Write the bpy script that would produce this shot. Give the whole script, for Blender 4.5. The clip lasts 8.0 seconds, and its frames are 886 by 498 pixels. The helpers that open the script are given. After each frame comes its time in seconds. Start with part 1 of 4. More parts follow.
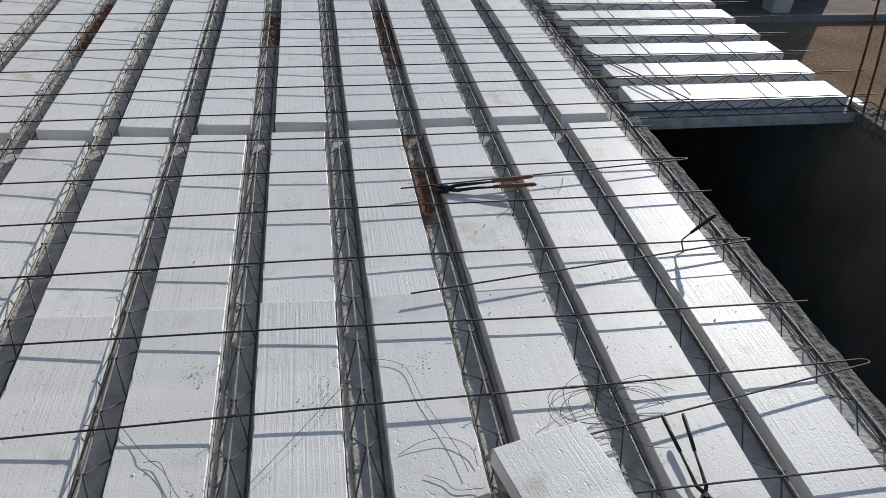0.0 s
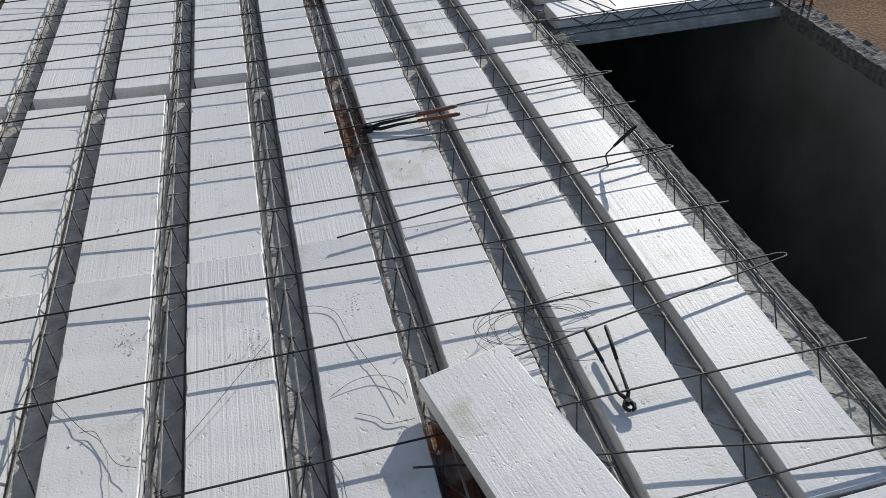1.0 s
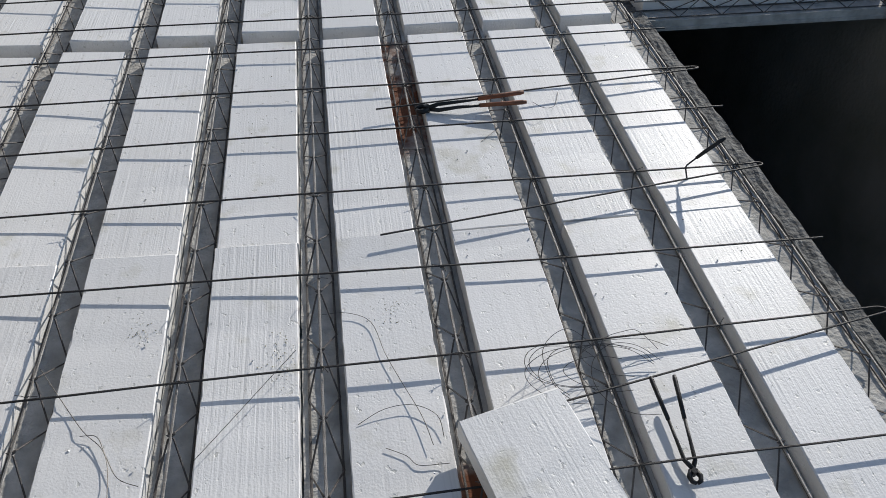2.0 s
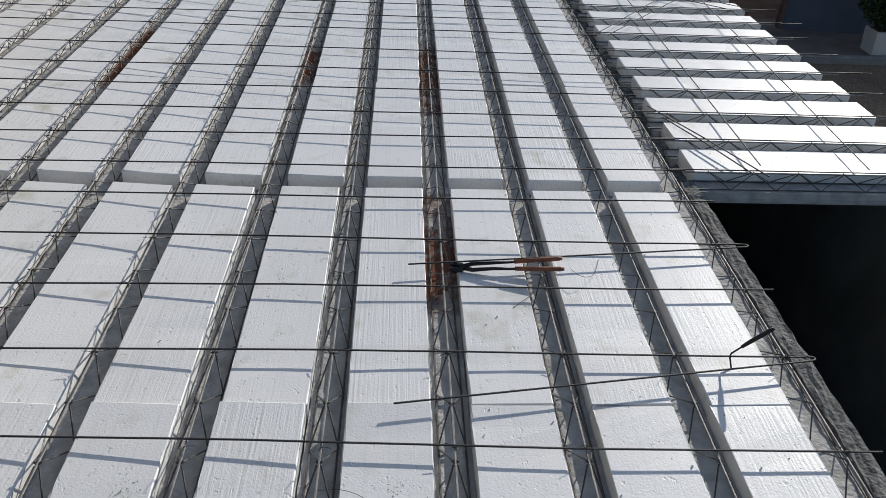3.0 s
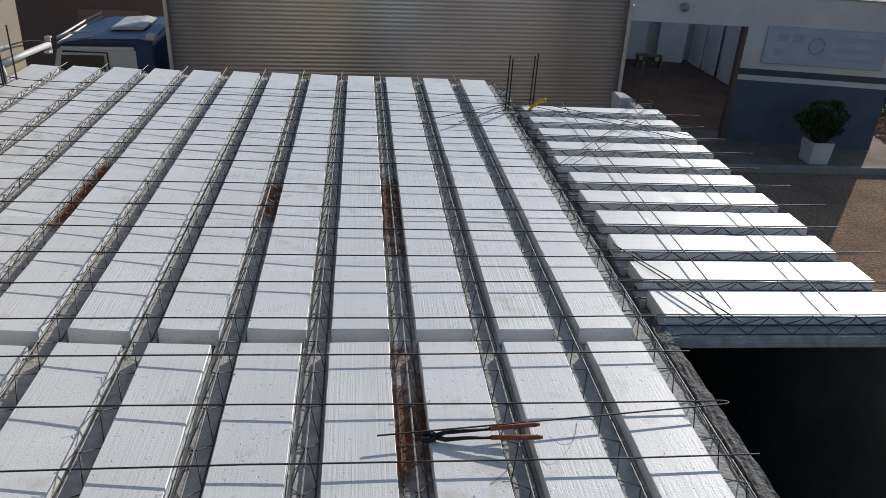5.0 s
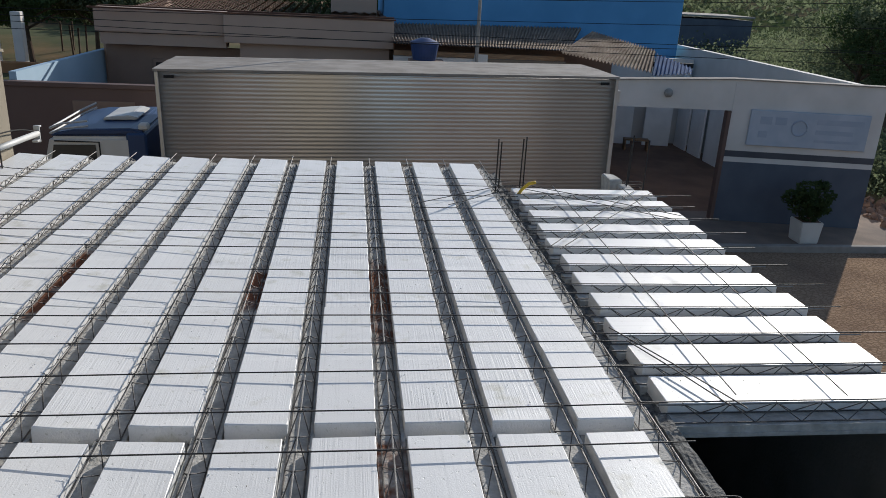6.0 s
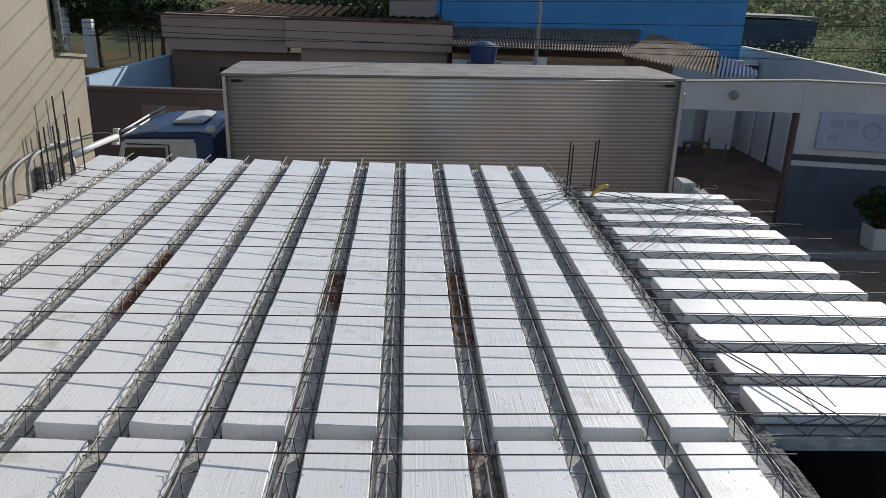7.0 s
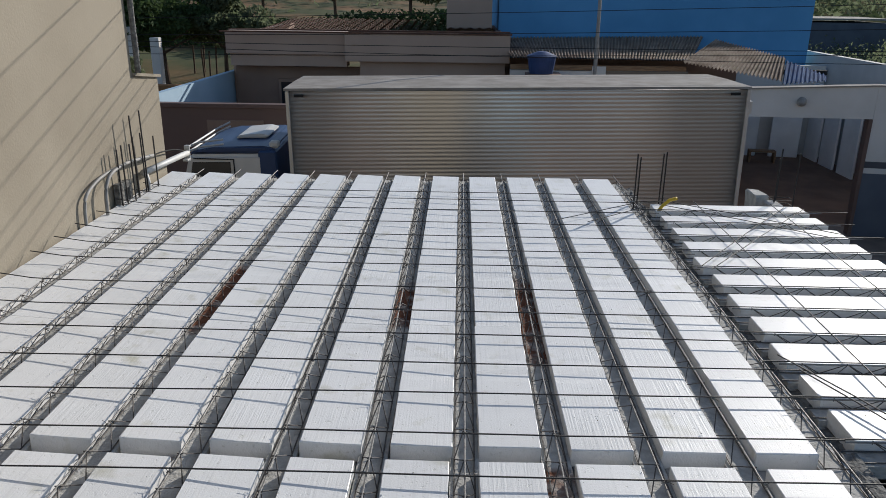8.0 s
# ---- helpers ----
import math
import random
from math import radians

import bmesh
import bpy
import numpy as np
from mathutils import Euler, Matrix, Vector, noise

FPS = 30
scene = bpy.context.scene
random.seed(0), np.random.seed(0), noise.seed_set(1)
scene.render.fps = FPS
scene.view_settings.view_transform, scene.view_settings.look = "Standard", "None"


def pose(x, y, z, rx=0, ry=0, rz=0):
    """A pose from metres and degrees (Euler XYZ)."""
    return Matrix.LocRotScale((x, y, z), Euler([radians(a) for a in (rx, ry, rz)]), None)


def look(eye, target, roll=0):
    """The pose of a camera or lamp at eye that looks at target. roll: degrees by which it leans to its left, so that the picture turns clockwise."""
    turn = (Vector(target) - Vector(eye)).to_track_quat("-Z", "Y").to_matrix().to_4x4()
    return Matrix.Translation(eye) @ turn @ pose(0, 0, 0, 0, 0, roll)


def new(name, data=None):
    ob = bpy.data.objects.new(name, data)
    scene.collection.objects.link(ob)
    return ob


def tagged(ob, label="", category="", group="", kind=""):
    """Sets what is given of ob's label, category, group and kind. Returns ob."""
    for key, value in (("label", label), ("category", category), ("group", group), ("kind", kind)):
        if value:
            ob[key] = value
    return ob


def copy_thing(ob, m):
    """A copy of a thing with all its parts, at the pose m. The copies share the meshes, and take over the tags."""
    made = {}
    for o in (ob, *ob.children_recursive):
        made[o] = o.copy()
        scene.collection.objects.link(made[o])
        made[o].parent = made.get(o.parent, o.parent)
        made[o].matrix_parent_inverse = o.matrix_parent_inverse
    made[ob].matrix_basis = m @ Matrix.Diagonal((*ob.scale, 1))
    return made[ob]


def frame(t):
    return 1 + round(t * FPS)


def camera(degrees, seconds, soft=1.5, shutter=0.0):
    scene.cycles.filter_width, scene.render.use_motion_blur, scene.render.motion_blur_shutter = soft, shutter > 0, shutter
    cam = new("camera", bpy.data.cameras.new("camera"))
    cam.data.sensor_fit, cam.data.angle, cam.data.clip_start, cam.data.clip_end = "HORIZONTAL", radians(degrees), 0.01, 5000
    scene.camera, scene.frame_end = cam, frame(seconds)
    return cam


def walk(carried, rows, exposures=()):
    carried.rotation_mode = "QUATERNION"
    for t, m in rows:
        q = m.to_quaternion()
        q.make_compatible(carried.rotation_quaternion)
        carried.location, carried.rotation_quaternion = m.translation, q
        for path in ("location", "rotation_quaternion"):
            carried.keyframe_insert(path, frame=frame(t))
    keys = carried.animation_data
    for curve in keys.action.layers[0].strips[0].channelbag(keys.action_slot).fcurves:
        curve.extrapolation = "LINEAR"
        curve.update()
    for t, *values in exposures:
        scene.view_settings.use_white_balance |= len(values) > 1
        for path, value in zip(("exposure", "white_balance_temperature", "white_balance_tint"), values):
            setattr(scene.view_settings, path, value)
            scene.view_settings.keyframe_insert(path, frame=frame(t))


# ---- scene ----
cam = camera(60.6, 8.0, soft=0.85)
PATH = [
    (0, (-0.403, -3.095, 1.509), (-0.105, -1.479, 0.369), 2.7),
    (0.2, (-0.363, -3.13, 1.471), (0.003, -1.591, 0.247), -0.1),
    (0.5, (-0.33, -3.138, 1.486), (0.125, -1.677, 0.199), 0.1),
    (1, (-0.236, -3.133, 1.517), (0.097, -1.629, 0.242), -2.4),
    (1.2, (-0.241, -3.127, 1.513), (0.026, -1.606, 0.242), -1.8),
    (2.3, (-0.223, -2.761, 1.478), (0.031, -1.345, 0.09), 2.7),
    (2.5, (-0.198, -2.74, 1.478), (0.064, -1.324, 0.09), 3.8),
    (2.7, (-0.163, -2.701, 1.484), (0.071, -1.227, 0.152), 4.1),
    (2.9, (-0.144, -2.694, 1.483), (0.028, -1.107, 0.277), 3.7),
    (3, (-0.144, -2.694, 1.501), (-0.031, -1.032, 0.395), 2.9),
    (3.2, (-0.202, -2.612, 1.518), (-0.122, -0.914, 0.465), 4.0),
    (3.5, (-0.27, -2.588, 1.487), (-0.186, -0.93, 0.37), 5.2),
    (4, (-0.294, -2.494, 1.559), (-0.139, -0.841, 0.445), 5.2),
    (4.2, (-0.247, -2.508, 1.591), (-0.099, -0.773, 0.608), 4.0),
    (4.5, (-0.232, -2.493, 1.622), (-0.056, -0.709, 0.736), 4.1),
    (4.7, (-0.215, -2.488, 1.63), (-0.014, -0.704, 0.75), 4.0),
    (5.8, (-0.129, -2.41, 1.593), (0.111, -0.57, 0.845), 3.1),
    (6, (-0.153, -2.37, 1.582), (0.088, -0.502, 0.91), 3.0),
    (6.5, (-0.227, -2.347, 1.569), (0.018, -0.474, 0.912), 3.2),
    (7, (-0.298, -2.335, 1.564), (-0.191, -0.454, 0.895), 2.2),
    (7.2, (-0.3, -2.336, 1.565), (-0.273, -0.453, 0.892), 1.6),
    (7.5, (-0.349, -2.334, 1.588), (-0.371, -0.45, 0.917), 1.1),
    (8, (-0.376, -2.305, 1.588), (-0.414, -0.414, 0.94), 0.7),
]
walk(cam, [(t, look(eye, target, roll)) for t, eye, target, roll in PATH], exposures=[(0.0, -0.12), (1.0, -0.05), (2.5, -0.01), (3.0, -0.03), (3.5, -0.24), (4.5, -0.15), (6.0, 0.1), (6.5, 0.17), (8.0, 0.05)])

# ---- light ----
SUN_AZ, SUN_EL = 38.0, 21.0
world = bpy.data.worlds.new("world")
scene.world = world
world.use_nodes = True
wn = world.node_tree
sky = wn.nodes.new("ShaderNodeTexSky")
sky.sky_type, sky.sun_disc = "NISHITA", False
sky.sun_elevation, sky.sun_rotation = radians(SUN_EL), radians(SUN_AZ)
wn.links.new(sky.outputs[0], wn.nodes["Background"].inputs[0])
sky.ozone_density, sky.dust_density = 2.2, 0.6
wn.nodes["Background"].inputs[1].default_value = 0.13
sun_data = bpy.data.lights.new("sun", "SUN")
sun_data.energy, sun_data.angle, sun_data.color = 4.4, radians(0.5), (1.0, 0.955, 0.885)
to_sun = Vector((math.sin(radians(SUN_AZ)) * math.cos(radians(SUN_EL)), math.cos(radians(SUN_AZ)) * math.cos(radians(SUN_EL)), math.sin(radians(SUN_EL))))
sun = new("sun", sun_data)
sun.matrix_world = look(to_sun * 60, (0, 0, 0))


# ---- materials ----
def material(name, colour, rough=0.8, metal=0.0, colour2=None, scale=6.0, detail=6.0, bump=0.2, fine=120.0, per_object=0.0, stretch=(1, 1, 1), space="Object", lo=0.35, hi=0.65):
    """Two-scale surface: broad variation between two colours, fine grain in the relief, and a small change from piece to piece."""
    m = bpy.data.materials.new(name)
    m.use_nodes = True
    t = m.node_tree
    n, l = t.nodes, t.links
    b = n["Principled BSDF"]
    b.inputs["Roughness"].default_value, b.inputs["Metallic"].default_value = rough, metal
    b.inputs["Specular IOR Level"].default_value = 0.15 if rough > 0.7 else 0.5
    co = n.new("ShaderNodeTexCoord")
    mp = n.new("ShaderNodeMapping")
    mp.inputs["Scale"].default_value = stretch
    l.new(co.outputs[space], mp.inputs[0])
    oi = n.new("ShaderNodeObjectInfo")
    sh = n.new("ShaderNodeVectorMath")
    sh.operation = "MULTIPLY_ADD"
    l.new(oi.outputs["Random"], sh.inputs[0])
    sh.inputs[1].default_value = (37.0, 91.0, 53.0) if space == "Object" else (0, 0, 0)
    l.new(mp.outputs[0], sh.inputs[2])
    a = n.new("ShaderNodeTexNoise")
    a.inputs["Scale"].default_value, a.inputs["Detail"].default_value = scale, detail
    l.new(sh.outputs[0], a.inputs[0])
    r = n.new("ShaderNodeValToRGB")
    r.color_ramp.elements[0].position, r.color_ramp.elements[1].position = lo, hi
    r.color_ramp.elements[0].color = (*colour, 1)
    r.color_ramp.elements[1].color = (*(colour2 or [c * 0.8 for c in colour]), 1)
    l.new(a.outputs[0], r.inputs[0])
    out = r.outputs[0]
    if per_object:
        hs = n.new("ShaderNodeHueSaturation")
        mr = n.new("ShaderNodeMapRange")
        mr.inputs["To Min"].default_value, mr.inputs["To Max"].default_value = 1 - per_object, 1 + per_object
        l.new(oi.outputs["Random"], mr.inputs[0])
        l.new(mr.outputs[0], hs.inputs["Value"])
        l.new(out, hs.inputs["Color"])
        out = hs.outputs[0]
    l.new(out, b.inputs["Base Color"])
    f = n.new("ShaderNodeTexNoise")
    f.inputs["Scale"].default_value, f.inputs["Detail"].default_value = fine, 4.0
    l.new(sh.outputs[0], f.inputs[0])
    bp = n.new("ShaderNodeBump")
    bp.inputs["Strength"].default_value, bp.inputs["Distance"].default_value = bump, 0.01
    l.new(f.outputs[0], bp.inputs["Height"])
    l.new(bp.outputs[0], b.inputs["Normal"])
    return m


def foam_material():
    """White expanded foam: beads, saw lines along the block, a few dirty patches."""
    m = bpy.data.materials.new("foam")
    m.use_nodes = True
    t = m.node_tree
    n, l = t.nodes, t.links
    b = n["Principled BSDF"]
    b.inputs["Roughness"].default_value = 0.48
    co, oi = n.new("ShaderNodeTexCoord"), n.new("ShaderNodeObjectInfo")
    sh = n.new("ShaderNodeVectorMath")
    sh.operation = "MULTIPLY_ADD"
    l.new(oi.outputs["Random"], sh.inputs[0])
    sh.inputs[1].default_value = (37.0, 91.0, 53.0)
    l.new(co.outputs["Object"], sh.inputs[2])

    def tex(scale, detail, stretch):
        mp = n.new("ShaderNodeMapping")
        mp.inputs["Scale"].default_value = stretch
        l.new(sh.outputs[0], mp.inputs[0])
        x = n.new("ShaderNodeTexNoise")
        x.inputs["Scale"].default_value, x.inputs["Detail"].default_value = scale, detail
        l.new(mp.outputs[0], x.inputs[0])
        return x.outputs[0]

    def ramp(src, p0, p1, c0, c1):
        r = n.new("ShaderNodeValToRGB")
        r.color_ramp.elements[0].position, r.color_ramp.elements[1].position = p0, p1
        r.color_ramp.elements[0].color, r.color_ramp.elements[1].color = (*c0, 1), (*c1, 1)
        l.new(src, r.inputs[0])
        return r.outputs[0]

    lines = tex(75.0, 6.0, (1.7, 0.022, 1.0))
    pits = tex(60.0, 4.0, (1, 0.8, 1))
    patches = tex(5.0, 3.0, (1.4, 0.6, 1.0))
    beads = tex(170.0, 3.0, (1, 1, 1))
    dirt = tex(7.0, 5.0, (1, 1, 1))
    broad = tex(1.7, 2.0, (1, 1, 1))
    base = ramp(broad, 0.3, 0.7, (0.76, 0.755, 0.745), (0.69, 0.685, 0.675))
    mx = n.new("ShaderNodeMix")
    mx.data_type, mx.blend_type = "RGBA", "MULTIPLY"
    mx.inputs[0].default_value = 1.0
    l.new(base, mx.inputs["A"])
    l.new(ramp(dirt, 0.60, 0.78, (1, 1, 1), (0.72, 0.70, 0.60)), mx.inputs["B"])
    mx2 = n.new("ShaderNodeMix")
    mx2.data_type, mx2.blend_type = "RGBA", "MULTIPLY"
    mx2.inputs[0].default_value = 0.35
    l.new(mx.outputs["Result"], mx2.inputs["A"])
    l.new(ramp(lines, 0.34, 0.46, (0.80, 0.80, 0.80), (1, 1, 1)), mx2.inputs["B"])
    mx3 = n.new("ShaderNodeMix")
    mx3.data_type, mx3.blend_type = "RGBA", "MULTIPLY"
    mx3.inputs[0].default_value = 0.8
    l.new(mx2.outputs["Result"], mx3.inputs["A"])
    pit = ramp(pits, 0.64, 0.72, (1, 1, 1), (0.78, 0.78, 0.75))
    l.new(pit, mx3.inputs["B"])
    l.new(mx3.outputs["Result"], b.inputs["Base Color"])
    # how strongly a block shows its saw lines differs from block to block
    share = n.new("ShaderNodeMapRange")
    share.inputs["To Min"].default_value, share.inputs["To Max"].default_value = -0.4, 1.0
    l.new(oi.outputs["Random"], share.inputs[0])
    amount = n.new("ShaderNodeMath")
    amount.operation = "MULTIPLY"
    patchy = n.new("ShaderNodeMath")
    patchy.operation, patchy.use_clamp = "MULTIPLY_ADD", True
    l.new(patches, patchy.inputs[0])
    patchy.inputs[1].default_value = 1.6
    off = n.new("ShaderNodeMath")
    off.operation = "SUBTRACT"
    l.new(share.outputs[0], off.inputs[0])
    off.inputs[1].default_value = 0.65
    l.new(off.outputs[0], patchy.inputs[2])
    l.new(lines, amount.inputs[0])
    l.new(patchy.outputs[0], amount.inputs[1])
    b1, b2 = n.new("ShaderNodeBump"), n.new("ShaderNodeBump")
    b1.inputs["Strength"].default_value, b1.inputs["Distance"].default_value = 0.8, 0.0024
    l.new(amount.outputs[0], b1.inputs["Height"])
    b2.inputs["Strength"].default_value, b2.inputs["Distance"].default_value = 0.5, 0.0017
    l.new(beads, b2.inputs["Height"])
    l.new(b1.outputs[0], b2.inputs["Normal"])
    b3 = n.new("ShaderNodeBump")
    b3.inputs["Strength"].default_value, b3.inputs["Distance"].default_value = 0.8, 0.004
    l.new(pit, b3.inputs["Height"])
    l.new(b2.outputs[0], b3.inputs["Normal"])
    l.new(b3.outputs[0], b.inputs["Normal"])
    return m


def joist_material(name, spans):
    """Grey precast concrete; spans: stretches (y0, y1) along the joist that carry rust stains."""
    m = material(name, (0.50, 0.485, 0.455), 0.9, 0, (0.34, 0.33, 0.305), 18.0, 8.0, 0.6, 70.0)
    if not spans:
        return m
    t = m.node_tree
    n, l = t.nodes, t.links
    b = n["Principled BSDF"]
    src = b.inputs["Base Color"].links[0].from_socket
    co, sp = n.new("ShaderNodeTexCoord"), n.new("ShaderNodeSeparateXYZ")
    l.new(co.outputs["Object"], sp.inputs[0])
    total = None
    for y0, y1 in spans:
        df = n.new("ShaderNodeMath")
        df.operation = "SUBTRACT"
        l.new(sp.outputs["Y"], df.inputs[0])
        df.inputs[1].default_value = (y0 + y1) / 2
        ab = n.new("ShaderNodeMath")
        ab.operation = "ABSOLUTE"
        l.new(df.outputs[0], ab.inputs[0])
        mr = n.new("ShaderNodeMapRange")
        mr.inputs["From Min"].default_value, mr.inputs["From Max"].default_value = (y1 - y0) / 2, (y1 - y0) / 2 - 0.45
        l.new(ab.outputs[0], mr.inputs[0])
        if total:
            ad = n.new("ShaderNodeMath")
            ad.operation = "MAXIMUM"
            l.new(total, ad.inputs[0])
            l.new(mr.outputs[0], ad.inputs[1])
            total = ad.outputs[0]
        else:
            total = mr.outputs[0]
    nz = n.new("ShaderNodeTexNoise")
    nz.inputs["Scale"].default_value, nz.inputs["Detail"].default_value = 11.0, 6.0
    l.new(co.outputs["Object"], nz.inputs[0])
    rp = n.new("ShaderNodeValToRGB")
    rp.color_ramp.elements[0].position, rp.color_ramp.elements[1].position = 0.30, 0.52
    mu = n.new("ShaderNodeMath")
    mu.operation = "MULTIPLY"
    l.new(total, mu.inputs[0])
    l.new(nz.outputs[0], mu.inputs[1])
    l.new(mu.outputs[0], rp.inputs[0])
    mx = n.new("ShaderNodeMix")
    mx.data_type = "RGBA"
    l.new(rp.outputs[0], mx.inputs[0])
    l.new(src, mx.inputs["A"])
    mx.inputs["B"].default_value = (0.145, 0.060, 0.034, 1)
    l.new(mx.outputs["Result"], b.inputs["Base Color"])
    return m


FOAM = foam_material()
CONCRETE = joist_material("precast_concrete", [])
CONCRETE_RUST_A = joist_material("precast_concrete_rust_a", [(0.5, 2.2), (-1.05, 0.35), (-3.4, -1.6)])
CONCRETE_RUST_B = joist_material("precast_concrete_rust_b", [(0.75, 2.35)])
CONCRETE_RUST_C = joist_material("precast_concrete_rust_c", [(0.9, 2.1)])
ROUGH = material("rough_concrete", (0.22, 0.215, 0.20), 0.95, 0, (0.10, 0.097, 0.092), 38.0, 8.0, 1.0, 60.0)
RUBBLE = material("brick_rubble", (0.27, 0.17, 0.125), 0.95, 0, (0.15, 0.10, 0.08), 5.0, 6.0, 0.6, 40.0)
GRIT = material("olive_grit", (0.30, 0.29, 0.21), 0.95, 0, (0.42, 0.40, 0.29), 60.0, 4.0, 0.5, 200.0)
STEEL = material("bar_steel", (0.032, 0.03, 0.03), 0.6, 0.3, (0.024, 0.021, 0.02), 30.0, 4.0, 0.3, 400.0)
LATTICE = material("lattice_steel", (0.11, 0.10, 0.095), 0.55, 0.4, (0.055, 0.05, 0.047), 25.0, 4.0, 0.3, 400.0)
CHORD = material("chord_steel", (0.26, 0.25, 0.24), 0.55, 0.3, (0.15, 0.14, 0.13), 25.0, 4.0, 0.3, 400.0)
RUSTY = material("rusty_steel", (0.22, 0.10, 0.05), 0.8, 0.2, (0.11, 0.05, 0.03), 30.0, 6.0, 0.4, 300.0)
PLASTER = material("beige_plaster", (0.30, 0.262, 0.205), 0.9, 0, (0.255, 0.220, 0.170), 1.3, 8.0, 0.25, 60.0)
CONDUIT = material("grey_conduit", (0.30, 0.29, 0.27), 0.6, 0.0, (0.22, 0.21, 0.20), 12.0, 3.0, 0.1, 90.0)
GALV = material("galvanised_pipe", (0.45, 0.45, 0.44), 0.6, 0.2, (0.45, 0.45, 0.44), 9.0, 4.0, 0.1, 90.0)
YELLOW = material("yellow_plastic", (0.75, 0.48, 0.03), 0.45, 0, (0.65, 0.40, 0.02), 9.0, 3.0, 0.1, 90.0)
WOOD = material("formwork_wood", (0.30, 0.19, 0.11), 0.85, 0, (0.20, 0.12, 0.07), 4.0, 8.0, 0.4, 40.0, stretch=(1, 8, 8))
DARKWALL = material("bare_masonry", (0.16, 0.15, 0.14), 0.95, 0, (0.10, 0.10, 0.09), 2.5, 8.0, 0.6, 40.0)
# grey render mottled at random between two tones
MOTTLED = material("mottled_render", (0.26, 0.255, 0.235), 0.95, 0, (0.15, 0.155, 0.13), 1.6, 8.0, 0.5, 40.0)
SOIL = material("packed_earth", (0.20, 0.12, 0.08), 0.95, 0, (0.14, 0.085, 0.06), 1.2, 8.0, 0.6, 25.0, space="Object")
ALU = material("aluminium_panel", (0.62, 0.61, 0.605), 0.36, 1.0, (0.56, 0.555, 0.55), 0.8, 5.0, 0.05, 60.0)
ALU_PLAIN = material("aluminium_frame", (0.58, 0.58, 0.57), 0.42, 0.8, (0.5, 0.5, 0.49), 3.0, 5.0, 0.08, 60.0)
WHITE_PAINT = material("white_paint", (0.60, 0.585, 0.55), 0.5, 0, (0.52, 0.505, 0.47), 2.0, 4.0, 0.06, 60.0)
TRUCK_BLUE = material("blue_truck_paint", (0.016, 0.045, 0.12), 0.45, 0, (0.014, 0.038, 0.10), 2.0, 4.0, 0.03, 60.0)
GLASSY = material("dark_glass", (0.02, 0.025, 0.03), 0.08, 0, (0.02, 0.022, 0.025), 2.0, 2.0, 0.0, 10.0)
RUBBER = material("black_rubber", (0.02, 0.02, 0.02), 0.8, 0, (0.03, 0.03, 0.03), 9.0, 3.0, 0.3, 80.0)
PANEL_WHITE = material("white_sheet", (0.80, 0.79, 0.77), 0.6, 0, (0.72, 0.71, 0.69), 2.0, 4.0, 0.06, 60.0)
WHITE_WALL = material("white_painted_wall", (0.66, 0.62, 0.58), 0.85, 0, (0.56, 0.53, 0.49), 1.1, 8.0, 0.2, 50.0)
GREY_DADO = material("blue_grey_dado", (0.11, 0.125, 0.15), 0.8, 0, (0.09, 0.10, 0.125), 1.5, 6.0, 0.2, 50.0)
BAND = material("dark_grey_band", (0.10, 0.10, 0.11), 0.8, 0, (0.08, 0.08, 0.09), 1.5, 6.0, 0.2, 50.0)
SIGN = material("faded_sign_board", (0.42, 0.46, 0.52), 0.6, 0, (0.34, 0.39, 0.46), 2.2, 6.0, 0.1, 50.0)
SIGN_INK = material("faded_sign_ink", (0.30, 0.35, 0.43), 0.6, 0, (0.35, 0.39, 0.46), 3.0, 6.0, 0.1, 50.0)
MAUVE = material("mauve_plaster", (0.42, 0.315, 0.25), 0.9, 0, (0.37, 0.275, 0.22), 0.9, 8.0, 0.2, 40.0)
# darker copy of the mauve; on the house it holds painted shade
MAUVE_DARK = material("darker_brown_plaster", (0.25, 0.175, 0.135), 0.9, 0, (0.20, 0.14, 0.11), 0.9, 8.0, 0.2, 40.0)
BROWN = material("brown_gate_paint", (0.13, 0.078, 0.062), 0.7, 0, (0.105, 0.063, 0.05), 0.8, 6.0, 0.1, 40.0)
BLUE_WALL = material("bright_blue_wall", (0.11, 0.32, 0.57), 0.85, 0, (0.09, 0.275, 0.50), 0.7, 8.0, 0.2, 40.0)
PALE_BLUE = material("pale_blue_paint", (0.35, 0.46, 0.55), 0.8, 0, (0.30, 0.41, 0.50), 0.9, 7.0, 0.15, 40.0)
ROOF_SHEET = material("weathered_fibre_sheet", (0.55, 0.45, 0.36), 0.95, 0, (0.34, 0.26, 0.20), 2.0, 8.0, 0.3, 30.0)
BLUE_SHEET = material("blue_roof_sheet", (0.03, 0.13, 0.34), 0.9, 0, (0.03, 0.10, 0.24), 2.0, 8.0, 0.2, 30.0)
CLAY = material("clay_roof", (0.13, 0.07, 0.048), 0.95, 0, (0.08, 0.045, 0.034), 3.0, 8.0, 0.6, 14.0)
TANK = material("blue_tank_plastic", (0.012, 0.035, 0.11), 0.5, 0, (0.02, 0.05, 0.16), 3.0, 3.0, 0.05, 30.0)
BARK = material("bark", (0.13, 0.09, 0.065), 0.95, 0, (0.08, 0.055, 0.04), 8.0, 8.0, 0.8, 40.0)
# lighter, greyer green: some distance haze is mixed into the leaf colour
LEAF = material("leaf_hazy_green", (0.13, 0.16, 0.085), 0.8, 0, (0.17, 0.195, 0.115), 1.2, 4.0, 0.2, 20.0, per_object=0.15)
